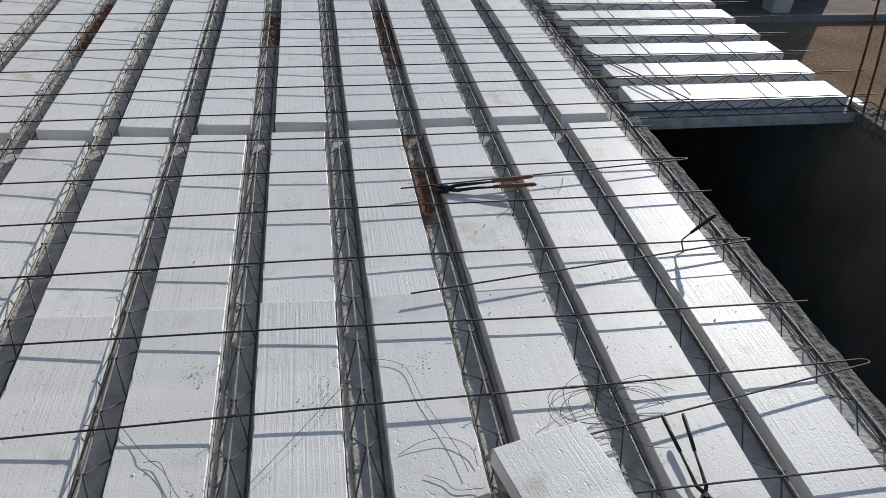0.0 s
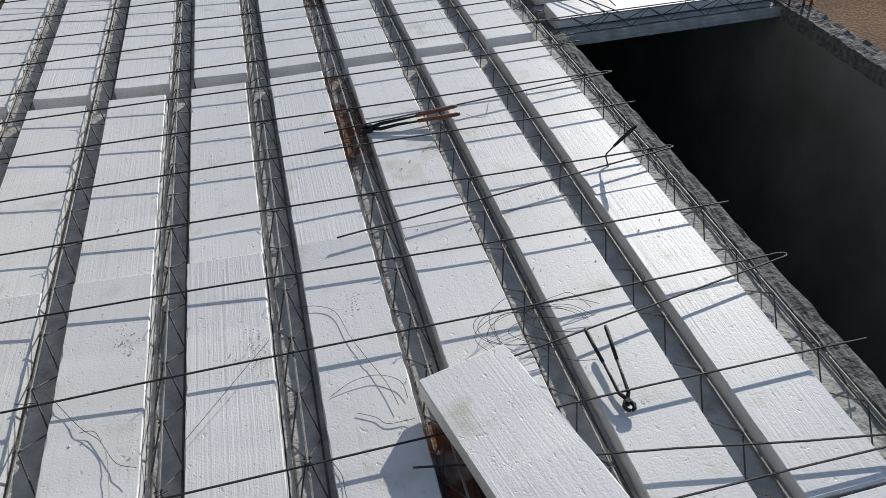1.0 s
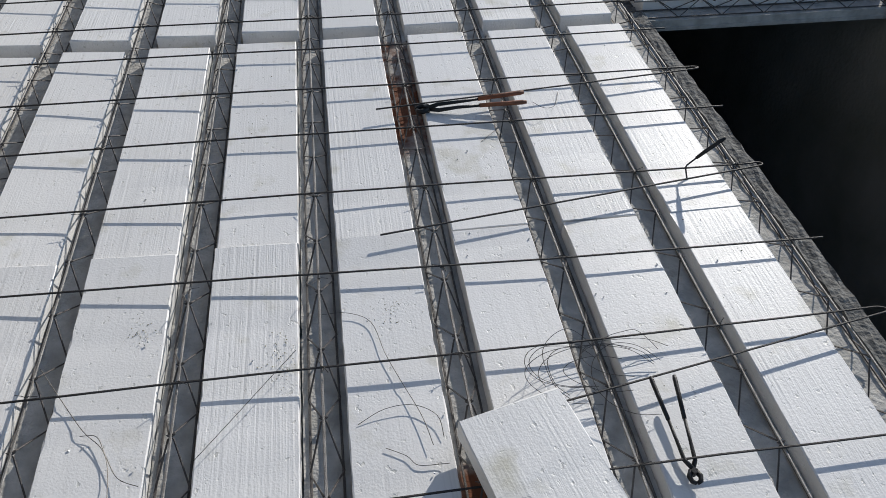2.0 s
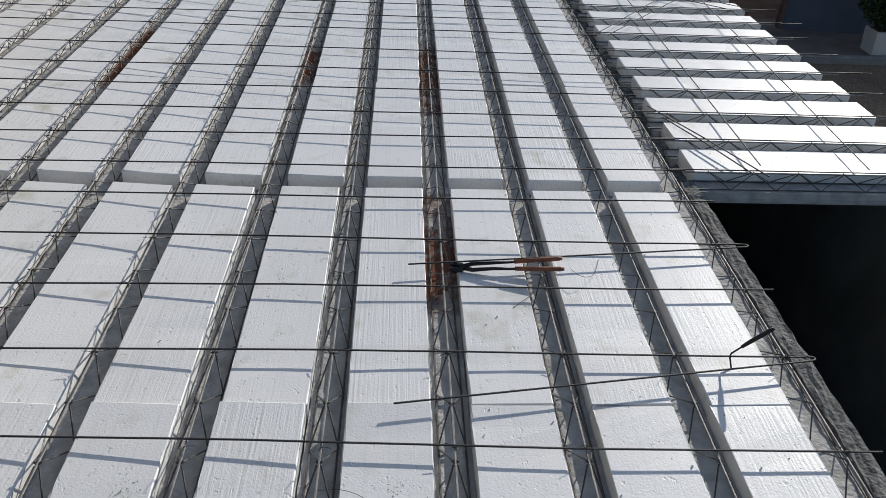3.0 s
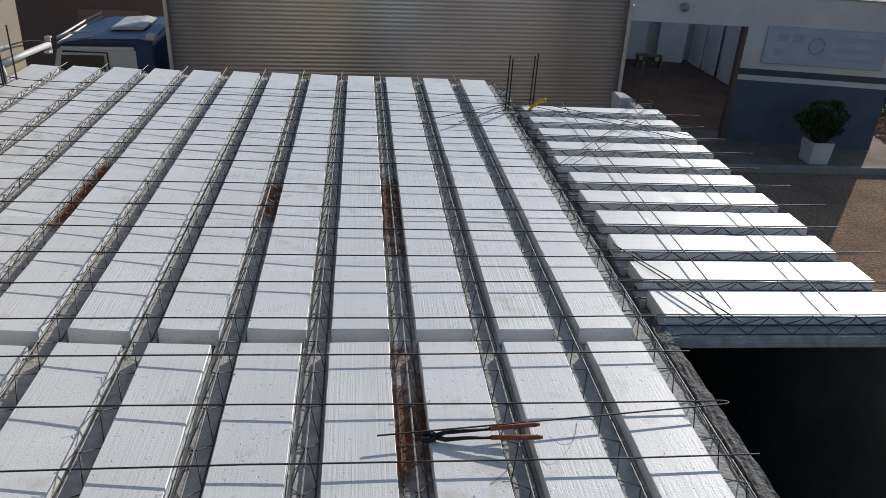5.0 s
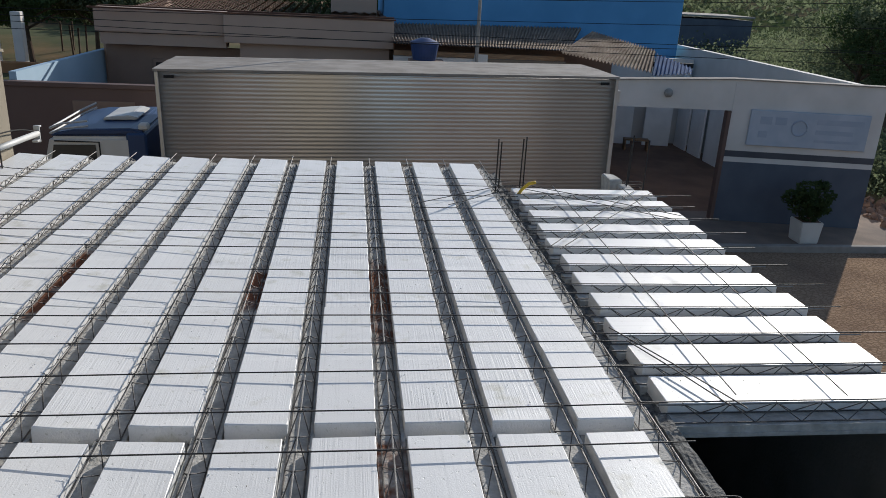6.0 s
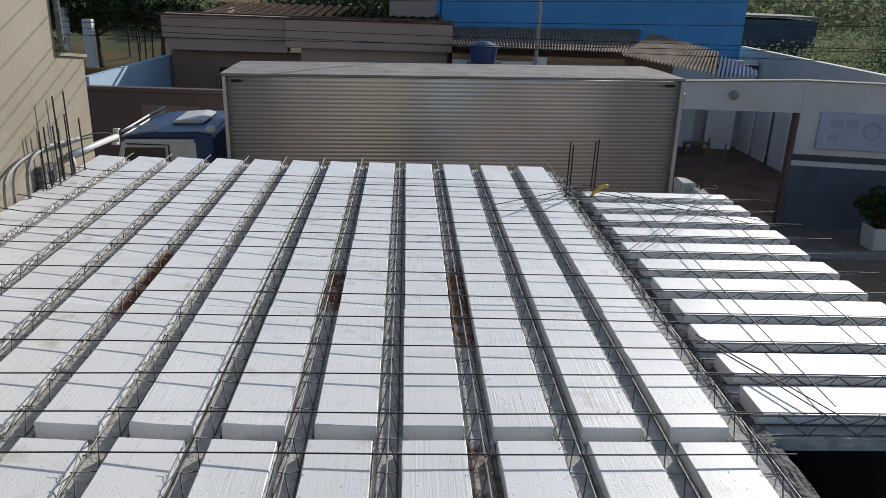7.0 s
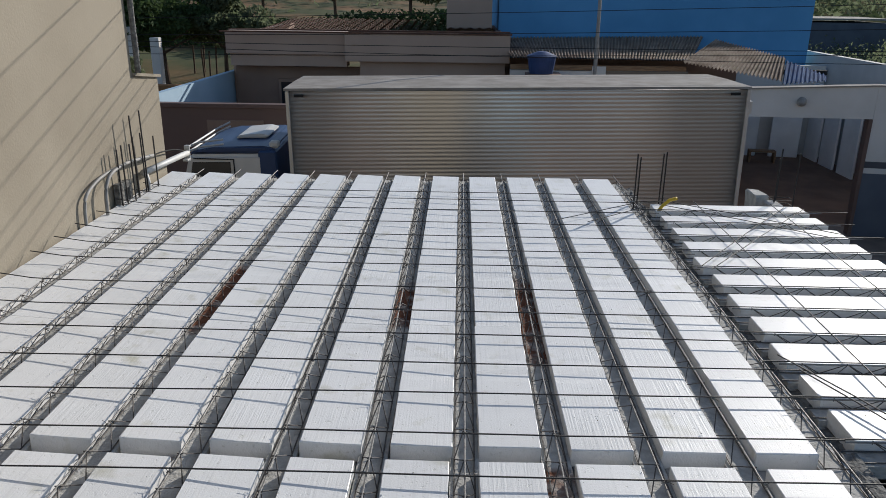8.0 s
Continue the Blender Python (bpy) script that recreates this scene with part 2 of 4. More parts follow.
LEAF_DARK = material("leaf_dark_green", (0.05, 0.08, 0.03), 0.75, 0, (0.075, 0.11, 0.04), 0.5, 4.0, 0.2, 20.0, per_object=0.2)
KERB = material("kerb_concrete", (0.33, 0.30, 0.27), 0.95, 0, (0.24, 0.215, 0.19), 3.0, 8.0, 0.5, 40.0)
PAVE = material("pavement_concrete", (0.25, 0.185, 0.145), 0.95, 0, (0.17, 0.13, 0.105), 1.5, 8.0, 0.4, 40.0)
WIRE = material("tie_wire", (0.10, 0.095, 0.09), 0.5, 0.7, (0.06, 0.055, 0.05), 60.0, 3.0, 0.1, 200.0)
TOOL_STEEL = material("tool_steel", (0.03, 0.03, 0.033), 0.45, 0.6, (0.02, 0.02, 0.02), 40.0, 3.0, 0.2, 200.0)
TOOL_GRIP = material("worn_red_grip", (0.28, 0.10, 0.045), 0.6, 0, (0.16, 0.06, 0.03), 40.0, 3.0, 0.2, 200.0)


def let_light_through(m, amount):
    """Leaves pass part of the light that falls on their far side."""
    n, l = m.node_tree.nodes, m.node_tree.links
    b, out = n["Principled BSDF"], n["Material Output"]
    tr, mx = n.new("ShaderNodeBsdfTranslucent"), n.new("ShaderNodeMixShader")
    l.new(b.inputs["Base Color"].links[0].from_socket, tr.inputs[0])
    mx.inputs[0].default_value = amount
    l.new(b.outputs[0], mx.inputs[1])
    l.new(tr.outputs[0], mx.inputs[2])
    l.new(mx.outputs[0], out.inputs[0])


let_light_through(LEAF, 0.55)
let_light_through(LEAF_DARK, 0.4)
for m_ in (LEAF, LEAF_DARK):
    m_.node_tree.nodes["Principled BSDF"].inputs["Specular IOR Level"].default_value = 0.15


def ground_material():
    """Stone-paved street: irregular setts of brown stone with dark joints, earth beyond."""
    m = material("stone_setts", (0.36, 0.25, 0.17), 0.9, 0, (0.25, 0.17, 0.12), 0.6, 8.0, 0.3, 30.0)
    t = m.node_tree
    n, l = t.nodes, t.links
    b = n["Principled BSDF"]
    src = b.inputs["Base Color"].links[0].from_socket
    co = n.new("ShaderNodeTexCoord")
    v = n.new("ShaderNodeTexVoronoi")
    v.feature = "DISTANCE_TO_EDGE"
    v.inputs["Scale"].default_value = 11.0
    vm = n.new("ShaderNodeMapping")
    vm.inputs["Scale"].default_value = (1.0, 1.5, 1.0)
    l.new(co.outputs["Object"], vm.inputs[0])
    l.new(vm.outputs[0], v.inputs["Vector"])
    r = n.new("ShaderNodeValToRGB")
    r.color_ramp.elements[0].position, r.color_ramp.elements[1].position = 0.02, 0.16
    r.color_ramp.elements[0].color = (0.68, 0.66, 0.62, 1)
    l.new(v.outputs["Distance"], r.inputs[0])
    mx = n.new("ShaderNodeMix")
    mx.data_type, mx.blend_type = "RGBA", "MULTIPLY"
    mx.inputs[0].default_value = 1.0
    l.new(src, mx.inputs["A"])
    l.new(r.outputs[0], mx.inputs["B"])
    # the paving ends behind the far kerb; beyond lie grass and bare soil
    sp, gt = n.new("ShaderNodeSeparateXYZ"), n.new("ShaderNodeMath")
    l.new(co.outputs["Object"], sp.inputs[0])
    gt.operation = "GREATER_THAN"
    l.new(sp.outputs["Y"], gt.inputs[0])
    gt.inputs[1].default_value = 13.2
    gn, gr = n.new("ShaderNodeTexNoise"), n.new("ShaderNodeValToRGB")
    gn.inputs["Scale"].default_value, gn.inputs["Detail"].default_value = 0.25, 9.0
    l.new(co.outputs["Object"], gn.inputs[0])
    gr.color_ramp.elements[0].position, gr.color_ramp.elements[1].position = 0.42, 0.62
    gr.color_ramp.elements[0].color, gr.color_ramp.elements[1].color = (0.075, 0.095, 0.04, 1), (0.15, 0.125, 0.075, 1)
    l.new(gn.outputs[0], gr.inputs[0])
    m2 = n.new("ShaderNodeMix")
    m2.data_type = "RGBA"
    l.new(gt.outputs[0], m2.inputs[0])
    l.new(mx.outputs["Result"], m2.inputs["A"])
    l.new(gr.outputs[0], m2.inputs["B"])
    l.new(m2.outputs["Result"], b.inputs["Base Color"])
    bp = n.new("ShaderNodeBump")
    bp.inputs["Strength"].default_value, bp.inputs["Distance"].default_value = 0.7, 0.02
    l.new(r.outputs[0], bp.inputs["Height"])
    l.new(bp.outputs[0], b.inputs["Normal"])
    return m


SETTS = ground_material()
SETTS.node_tree.nodes["Principled BSDF"].inputs["Specular IOR Level"].default_value = 0.0
SOIL_ORANGE = material("orange_earth", (0.34, 0.17, 0.08), 0.95, 0, (0.26, 0.13, 0.06), 0.8, 8.0, 0.6, 20.0)
FIELD = material("grass_and_soil", (0.075, 0.08, 0.032), 0.95, 0, (0.20, 0.115, 0.055), 0.16, 8.0, 0.8, 6.0, lo=0.45, hi=0.6)


# ---- mesh helpers ----
def box(bm, x0, x1, y0, y1, z0, z1, bevel=0.0):
    r = bmesh.ops.create_cube(bm, size=1.0, matrix=Matrix.LocRotScale(((x0 + x1) / 2, (y0 + y1) / 2, (z0 + z1) / 2), None, (x1 - x0, y1 - y0, z1 - z0)))
    if bevel:
        edges = list({e for v in r["verts"] for e in v.link_edges})
        bmesh.ops.bevel(bm, geom=edges, offset=bevel, segments=1, affect="EDGES")


def tube(bm, pts, r, sides=6, closed=False):
    """A round bar through the points; r may be a number or one radius for each point."""
    pts = [Vector(p) for p in pts]
    rings = []
    count = len(pts)
    for i, p in enumerate(pts):
        d = (pts[min(i + 1, count - 1)] - pts[max(i - 1, 0)]).normalized()
        up = Vector((0, 0, 1)) if abs(d.z) < 0.9 else Vector((1, 0, 0))
        a = d.cross(up).normalized()
        b = d.cross(a).normalized()
        rad = r[i] if isinstance(r, (list, tuple)) else r
        rings.append([bm.verts.new(p + rad * (a * math.cos(2 * math.pi * k / sides) + b * math.sin(2 * math.pi * k / sides))) for k in range(sides)])
    for u, w in zip(rings, rings[1:]):
        for k in range(sides):
            bm.faces.new((u[k], u[(k + 1) % sides], w[(k + 1) % sides], w[k]))
    bm.faces.new(rings[0][::-1])
    bm.faces.new(rings[-1])


def prism(bm, outline, y0, y1, axis="y"):
    """A closed outline of (a, b) pairs pushed from y0 to y1 along an axis."""
    def at(a, b, c):
        return {"y": (a, c, b), "x": (c, a, b), "z": (a, b, c)}[axis]
    u = [bm.verts.new(at(a, b, y0)) for a, b in outline]
    w = [bm.verts.new(at(a, b, y1)) for a, b in outline]
    k = len(outline)
    for i in range(k):
        bm.faces.new((u[i], u[(i + 1) % k], w[(i + 1) % k], w[i]))
    bm.faces.new(u[::-1])
    bm.faces.new(w)


def mesh_of(name, bm, mat, smooth=False):
    bmesh.ops.recalc_face_normals(bm, faces=bm.faces)
    me = bpy.data.meshes.new(name)
    bm.to_mesh(me)
    bm.free()
    me.materials.append(mat)
    if smooth:
        for p in me.polygons:
            p.use_smooth = True
    return me


def part(name, bm, mat, parent, label="", smooth=False):
    ob = new(name, mesh_of(name, bm, mat, smooth))
    ob.parent = parent
    if label:
        tagged(ob, label)
    return ob


def thing(name, label, category, m=None, group="", kind=""):
    ob = tagged(new(name), label, category, group, kind)
    ob.empty_display_size = 0.1
    if m is not None:
        ob.matrix_world = m
    return ob


def solid(name, bm, mat, label="", category="", group="", kind="", m=None, smooth=False):
    ob = tagged(new(name, mesh_of(name, bm, mat, smooth)), label, category, group, kind)
    if m is not None:
        ob.matrix_world = m
    return ob


def boxes(*rows, bevel=0.0):
    bm = bmesh.new()
    for r in rows:
        box(bm, *r, bevel=bevel)
    return bm


GROUND = -3.6
PITCH, FOAM_W, FOAM_H = 0.336, 0.229, 0.075
SLAB_Y0, SLAB_Y1 = -4.6, 4.32

# ---- ground and street ----
bm = bmesh.new()
bmesh.ops.create_grid(bm, x_segments=60, y_segments=60, size=700)
for v in bm.verts:
    d = math.hypot(v.co.x - 10, v.co.y)
    if d > 70:
        v.co.z += min(1, (d - 70) / 250) * (26 + 16 * noise.noise(v.co * 0.006))
solid("ground", bm, SETTS, "brown stone-paved street and land to the hills", "ground", kind="structure", m=pose(0, 0, GROUND))
bm = boxes((-40, 40, 12.15, 14.6, GROUND - 0.2, GROUND + 0.13))
solid("pavement", bm, PAVE, "worn concrete pavement across the street", "pavement", kind="structure")
bm = bmesh.new()
box(bm, -40, 40, 12.0, 12.146, GROUND - 0.2, GROUND + 0.15, 0.015)
solid("kerb", bm, KERB, "weathered concrete kerb along the street", "kerb", kind="structure")

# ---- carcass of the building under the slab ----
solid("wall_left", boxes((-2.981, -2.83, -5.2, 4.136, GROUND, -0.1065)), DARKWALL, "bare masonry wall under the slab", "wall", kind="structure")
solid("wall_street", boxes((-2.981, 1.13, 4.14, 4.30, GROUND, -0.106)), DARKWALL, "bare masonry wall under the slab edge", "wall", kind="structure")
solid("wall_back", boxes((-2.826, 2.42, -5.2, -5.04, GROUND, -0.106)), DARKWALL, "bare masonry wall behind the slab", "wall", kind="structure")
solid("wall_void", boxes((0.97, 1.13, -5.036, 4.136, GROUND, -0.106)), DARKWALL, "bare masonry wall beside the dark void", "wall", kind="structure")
solid("wall_right", boxes((2.29, 2.40, -5.036, 3.75, GROUND, -0.106)), MOTTLED, "bare masonry wall beyond the dark void", "wall", kind="structure")
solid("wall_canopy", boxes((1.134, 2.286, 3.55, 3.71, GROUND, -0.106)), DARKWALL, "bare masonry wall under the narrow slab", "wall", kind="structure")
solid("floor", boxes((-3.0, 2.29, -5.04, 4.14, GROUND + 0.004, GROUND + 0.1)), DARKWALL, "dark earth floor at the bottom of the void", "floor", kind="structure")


def rough_strip(name, x0, x1, y0, y1, z0, z1, amp, label, seed, n_len=90):
    """A cast concrete strip with a lumpy top and a broken outer edge."""
    bm = bmesh.new()
    cols = 5
    top = []
    for i in range(n_len + 1):
        y = y0 + (y1 - y0) * i / n_len
        row = []
        for c in range(cols + 1):
            x = x0 + (x1 - x0) * c / cols
            q = noise.noise(Vector((x * 30 + seed, y * 16, seed))) + 0.6 * noise.noise(Vector((x * 70, y * 45, seed + 3)))
            dx = 0.5 * amp * noise.noise(Vector((seed, y * 14, 9))) if c in (0, cols) else 0
            row.append(bm.verts.new((x + dx, y, z1 + amp * q)))
        top.append(row)
    for u, w in zip(top, top[1:]):
        for c in range(cols):
            bm.faces.new((u[c], u[c + 1], w[c + 1], w[c]))
    for c in (0, cols):
        low = [bm.verts.new((row[c].co.x, row[c].co.y, z0)) for row in top]
        for i in range(n_len):
            bm.faces.new((top[i][c], top[i + 1][c], low[i + 1], low[i]))
    return solid(name, bm, ROUGH, label, "beam", kind="structure")


rough_strip("beam_edge", 1.066, 1.128, SLAB_Y0, 0.16, -0.106, -0.035, 0.010, "rough grey concrete ring beam beside the void", 2.0)
rough_strip("beam_inner", 1.066, 1.15, 0.16, 4.30, -0.106, -0.075, 0.022, "lumpy grey concrete beam between the two slabs", 5.0, 110)
rough_strip("beam_right", 2.29, 2.40, -5.0, 0.16, -0.106, -0.03, 0.014, "broken pale concrete top of the far wall", 8.0, 240)
solid("formwork_board", boxes((-2.95, 0.965, -0.10, 0.22, -0.128, -0.1065)), WOOD, "brown formwork plank under the joists", "formwork")


# ---- lattice joists ----
def zigzag(y0, y1, step, phase):
    ys = []
    k = math.ceil((y0 - phase) / (step / 2))
    while phase + k * step / 2 <= y1:
        ys.append((phase + k * step / 2, k % 2 == 0))
        k += 1
    return ys


def lattice_joist(y0, y1, base_mat, label, group, m, low_z=-0.106):
    """Precast strip with a welded wire lattice; it runs along y, the foam's top is z = 0."""
    ob = thing("lattice_joist", label, "joist", m, group)
    bm = bmesh.new()
    n = max(8, int((y1 - y0) / 0.03))
    cols = (-0.0625, -0.053, -0.053, -0.02, 0.02, 0.053, 0.053, 0.0625)
    level = (0, 0, 1, 1, 1, 1, 0, 0)
    rows = []
    for i in range(n + 1):
        y = y0 + (y1 - y0) * i / n
        rows.append([bm.verts.new((x + (0.003 * noise.noise(Vector((x * 60, y * 23, 4))) if up else 0), y, -0.046 + 0.005 * noise.noise(Vector((x * 40, y * 17, 1))) if up else -FOAM_H - 0.0005)) for x, up in zip(cols, level)])
    for u, w in zip(rows, rows[1:]):
        for c in range(7):
            bm.faces.new((u[c], u[c + 1], w[c + 1], w[c]))
    for c in (0, 7):
        low = [bm.verts.new((r[c].co.x, r[c].co.y, low_z)) for r in rows]
        for i in range(n):
            bm.faces.new((rows[i][c], rows[i + 1][c], low[i + 1], low[i]))
    for r in (rows[0], rows[-1]):
        bm.faces.new([bm.verts.new((0.0625, r[0].co.y, low_z)), bm.verts.new((-0.0625, r[0].co.y, low_z))] + r)
    part("concrete_base", bm, base_mat, ob)
    bm = bmesh.new()
    tube(bm, [(0, y0 - 0.03, 0.0214), (0, y1 + 0.03, 0.0214)], 0.0034)
    part("top_chord", bm, CHORD, ob, "pale grey steel top bar")
    for sx in (-1, 1):
        bm = bmesh.new()
        tube(bm, [(sx * 0.036, y0 - 0.02, -0.041), (sx * 0.036, y1 + 0.02, -0.041)], 0.003)
        part("bottom_chord", bm, LATTICE, ob)
        bm = bmesh.new()
        pts = []
        for y, up in zigzag(y0, y1, 0.2, -0.025):
            if up:
                # bent over the top bar, its end standing out on the other side
                pts += [(0.006 * sx, y - 0.008, 0.0185), (-0.0085 * sx, y, 0.0235), (0.006 * sx, y + 0.008, 0.0185)]
            else:
                pts.append((0.038 * sx, y, -0.042))
        tube(bm, pts, 0.0024, 5)
        part("diagonal", bm, LATTICE, ob)
    return ob


plain = lattice_joist(SLAB_Y0, SLAB_Y1 + 0.03, CONCRETE, "grey concrete joist with welded wire lattice between foam blocks", "joists of the slab", pose(PITCH, 0, 0))
for k in range(-8, 4):
    if k in (-5, -2, 0):
        lattice_joist(SLAB_Y0, SLAB_Y1 + 0.03, {-5: CONCRETE_RUST_B, -2: CONCRETE_RUST_C, 0: CONCRETE_RUST_A}[k], "rust-stained concrete joist with welded wire lattice between foam blocks", "joists of the slab", pose(k * PITCH, 0, 0))
    elif k != 1:
        copy_thing(plain, pose(k * PITCH, 0, 0))


# ---- foam blocks ----
def foam_mesh(w, length, h, seed, dip=0.0):
    """A sawn foam block with softened, slightly nibbled edges."""
    rnd = random.Random(seed)
    bm = bmesh.new()
    box(bm, -w / 2, w / 2, -length / 2, length / 2, -h, 0)
    bmesh.ops.subdivide_edges(bm, edges=[e for e in bm.edges if abs(e.verts[0].co.y - e.verts[1].co.y) > length * 0.9], cuts=40 if dip else 14)
    bmesh.ops.bevel(bm, geom=[e for e in bm.edges if len(e.link_faces) == 2 and e.calc_face_angle(0) > 0.5], offset=0.0025, segments=1, affect="EDGES")
    for v in bm.verts:
        v.co += Vector((rnd.uniform(-1, 1) * 0.0011, rnd.uniform(-1, 1) * 0.0016, rnd.uniform(-1, 1) * 0.00012))
        if rnd.random() < 0.06 and v.co.z > -0.01:
            v.co.z -= 0.003
            v.co.x *= 0.985
        v.co.z -= dip * math.exp(-(length / 2 - v.co.y) / 0.16)
    for e in bm.edges:
        e.smooth = len(e.link_faces) == 2 and e.calc_face_angle(0) < 0.2
    return mesh_of("foam_block", bm, FOAM, bool(dip))


FOAM_SPANS = [(-4.58, -3.62), (-3.61, -2.42), (-2.414, -1.212), (-1.208, 0.0), (0.092, 1.148), (1.152, 2.196), (2.2, 3.236), (3.24, 4.325)]
rnd = random.Random(4)
for i, (ya, yb) in enumerate(FOAM_SPANS):
    meshes = [foam_mesh(FOAM_W, yb - ya, FOAM_H, 10 * i + j) for j in range(3)]
    dipped = [foam_mesh(FOAM_W, yb - ya, FOAM_H, 300 + j, -0.012) for j in range(2)] if i == 2 else meshes
    for k in list(range(-9, 0)) + [1, 2, 3]:
        cx = (k - 0.5 if k > 0 else k + 0.5) * PITCH
        pick = rnd.randrange(3)
        ob = new("foam_block", dipped[pick % len(dipped)] if -4 <= k <= -1 else meshes[pick])
        lean = min(3.4, max(0.0, (-k - 1) * 1.1)) + rnd.uniform(-0.4, 0.4)
        tagged(ob, "white expanded foam block laid between two joists", "foam block", "foam blocks of the slab")
        ob.matrix_world = pose(cx + (0.010 if k < -1 and (i > 3 or k < -3) else 0.0) + rnd.uniform(-0.003, 0.003), (ya + yb) / 2 + rnd.uniform(-0.004, 0.004) * (0.8 if i in (3, 4) else 1), rnd.uniform(-0.0, 0.0035), 0, lean, rnd.uniform(-0.15, 0.15))

# infill strips at the bottom of the cross rib
for k in list(range(-8, 0)) + [1, 2, 3]:
    cx = (k - 0.5 if k > 0 else k + 0.5) * PITCH
    ob = solid("rib_board", boxes((-0.1035, 0.1035, -0.040, 0.040, -0.1055, -0.066), bevel=0.002), CONDUIT, "narrow grey strip closing the cross rib between joists", "formwork", "strips of the cross rib", m=pose(cx, 0.046, 0))

# ---- narrow slab over the entrance ----
CAN_X0, CAN_X1, CAN_P = 1.135, 2.295, 0.310
canopy_joist = None
for k in range(0, 11):
    y = 0.150 + CAN_P * k
    m = pose(0, y, -0.0, 0, 0, -90)
    if canopy_joist is None:
        canopy_joist = lattice_joist(1.10, 2.33, CONCRETE, "grey concrete joist with wire lattice in the narrow slab", "joists of the narrow slab", m, -0.092)
        canopy_joist.matrix_world = Matrix.Translation((0, y, 0)) @ Matrix(((0, 1, 0, 0), (-1, 0, 0, 0), (0, 0, 1, 0), (0, 0, 0, 1)))
    else:
        copy_thing(canopy_joist, Matrix.Translation((0, y, 0)) @ Matrix(((0, 1, 0, 0), (-1, 0, 0, 0), (0, 0, 1, 0), (0, 0, 0, 1))))
    ob = new("foam_block", foam_mesh(0.228 if k == 0 else 0.208, CAN_X1 - CAN_X0, FOAM_H, 200 + k))
    tagged(ob, "white expanded foam block laid across the narrow slab", "foam block", "foam blocks of the narrow slab")
    ob.matrix_world = pose((CAN_X0 + CAN_X1) / 2 + rnd.uniform(-0.012, 0.012), y + CAN_P / 2, rnd.uniform(0, 0.003), 0, 0, 90 + rnd.uniform(-0.3, 0.3))


# ---- steel bars across the joists ----
BAR_R, BAR_Z = 0.0030, 0.0280


def bar(name, pts, label, group, r=BAR_R, mat=STEEL, category="steel bar"):
    bm = bmesh.new()
    tube(bm, pts, r, 6)
    return solid(name, bm, mat, label, category, group)


def wavy(x0, x1, y0, y1, z, seed, amp=0.006):
    rr = random.Random(seed)
    ph, n = rr.uniform(0, 6), 20
    return [(x0 + (x1 - x0) * i / n, y0 + (y1 - y0) * i / n + amp * math.sin(ph + i * 0.55) * rr.uniform(0.4, 1), z + 0.035 * max(0.0, (-2.70 - x0 - (x1 - x0) * i / n) / 0.26)) for i in range(n + 1)]


BARS = [(-4.2, -4.2, 1.10), (-3.9, -3.9, 1.06), (-3.55, -3.55, 1.1), (-3.25, -3.25, 1.08), (-2.98, -2.98, 1.1), (-2.67, -2.67, 1.09), (-2.045, -2.045, 1.135), (-1.30, -1.402, 1.108), (-0.705, -0.70, 1.107), (-0.125, -0.116, 1.11)]
for i, (ya, yb, x1) in enumerate(BARS):
    bar("reinforcing_bar", wavy(-2.96, x1, ya, yb, BAR_Z, i), "thin dark steel bar laid across the joists", "bars across the slab")
far = [(0.125, 0.149), (0.40, 0.46), 0.703, 0.994, 1.272, 1.592, 1.965, 2.243, 2.53, 2.836, 3.163, 3.459, 3.679]
for i, y in enumerate(far):
    ya, yb = y if isinstance(y, tuple) else (y + 0.006, y - 0.006)
    bar("reinforcing_bar", wavy(-2.96, 1.07 + 0.05 * ((i * 7) % 3), ya, yb, BAR_Z, 40 + i), "thin dark steel bar laid across the joists", "bars across the slab")


def hairpin(y, xh, xe, ye, seed, rise):
    """A bar bent back on itself past the slab's edge; its short leg ends at (xe, ye)."""
    pts = wavy(-2.96, xh - 0.03, y + rise, y, BAR_Z, seed)
    r = 0.014
    for a in range(1, 8):
        t = math.pi / 2 - a * math.pi / 8
        pts.append((xh - 0.03 + 0.03 * math.cos(t), y - r + r * math.sin(t), BAR_Z + 0.001 * a))
    yb = y - 2 * r
    for i in range(0, 9):
        pts.append((xh - 0.03 + (xe - xh + 0.03) * i / 8, yb + (ye - yb) * i / 8, BAR_Z + 0.006))
    bar("hooked_bar", pts, "thin dark steel bar bent back like a hairpin at its end", "hooked bars across the slab")


hairpin(-0.425, 1.12, -0.116, -0.585, 71, 0.028)
hairpin(-1.034, 1.09, -0.156, -1.236, 72, 0.040)
hairpin(-1.676, 1.13, 0.21, -1.863, 73, -0.03)
bar("reinforcing_bar", wavy(-2.96, 1.12, -2.35, -2.35, BAR_Z, 74), "thin dark steel bar laid across the joists", "bars across the slab")
bar("short_bar", wavy(-0.104, 1.09, -2.123, -2.345, BAR_Z + 0.006, 75, 0.003), "short dark steel bar lying aslant on the joists", "loose bars on the slab")

# ---- wire ties where the bars cross the joists ----
def tie_mesh(seed):
    """A twist of thin wire round a crossing, with two short ends standing out."""
    rr = random.Random(seed)
    bm = bmesh.new()
    tube(bm, [(0.006 * math.cos(a * 1.3), 0.0055 * math.sin(a * 1.3) * (1 if a % 2 else -1), -0.008 + 0.0022 * a) for a in range(7)], 0.0011, 4)
    for sx in (-1, 1):
        a = rr.uniform(-0.6, 0.6)
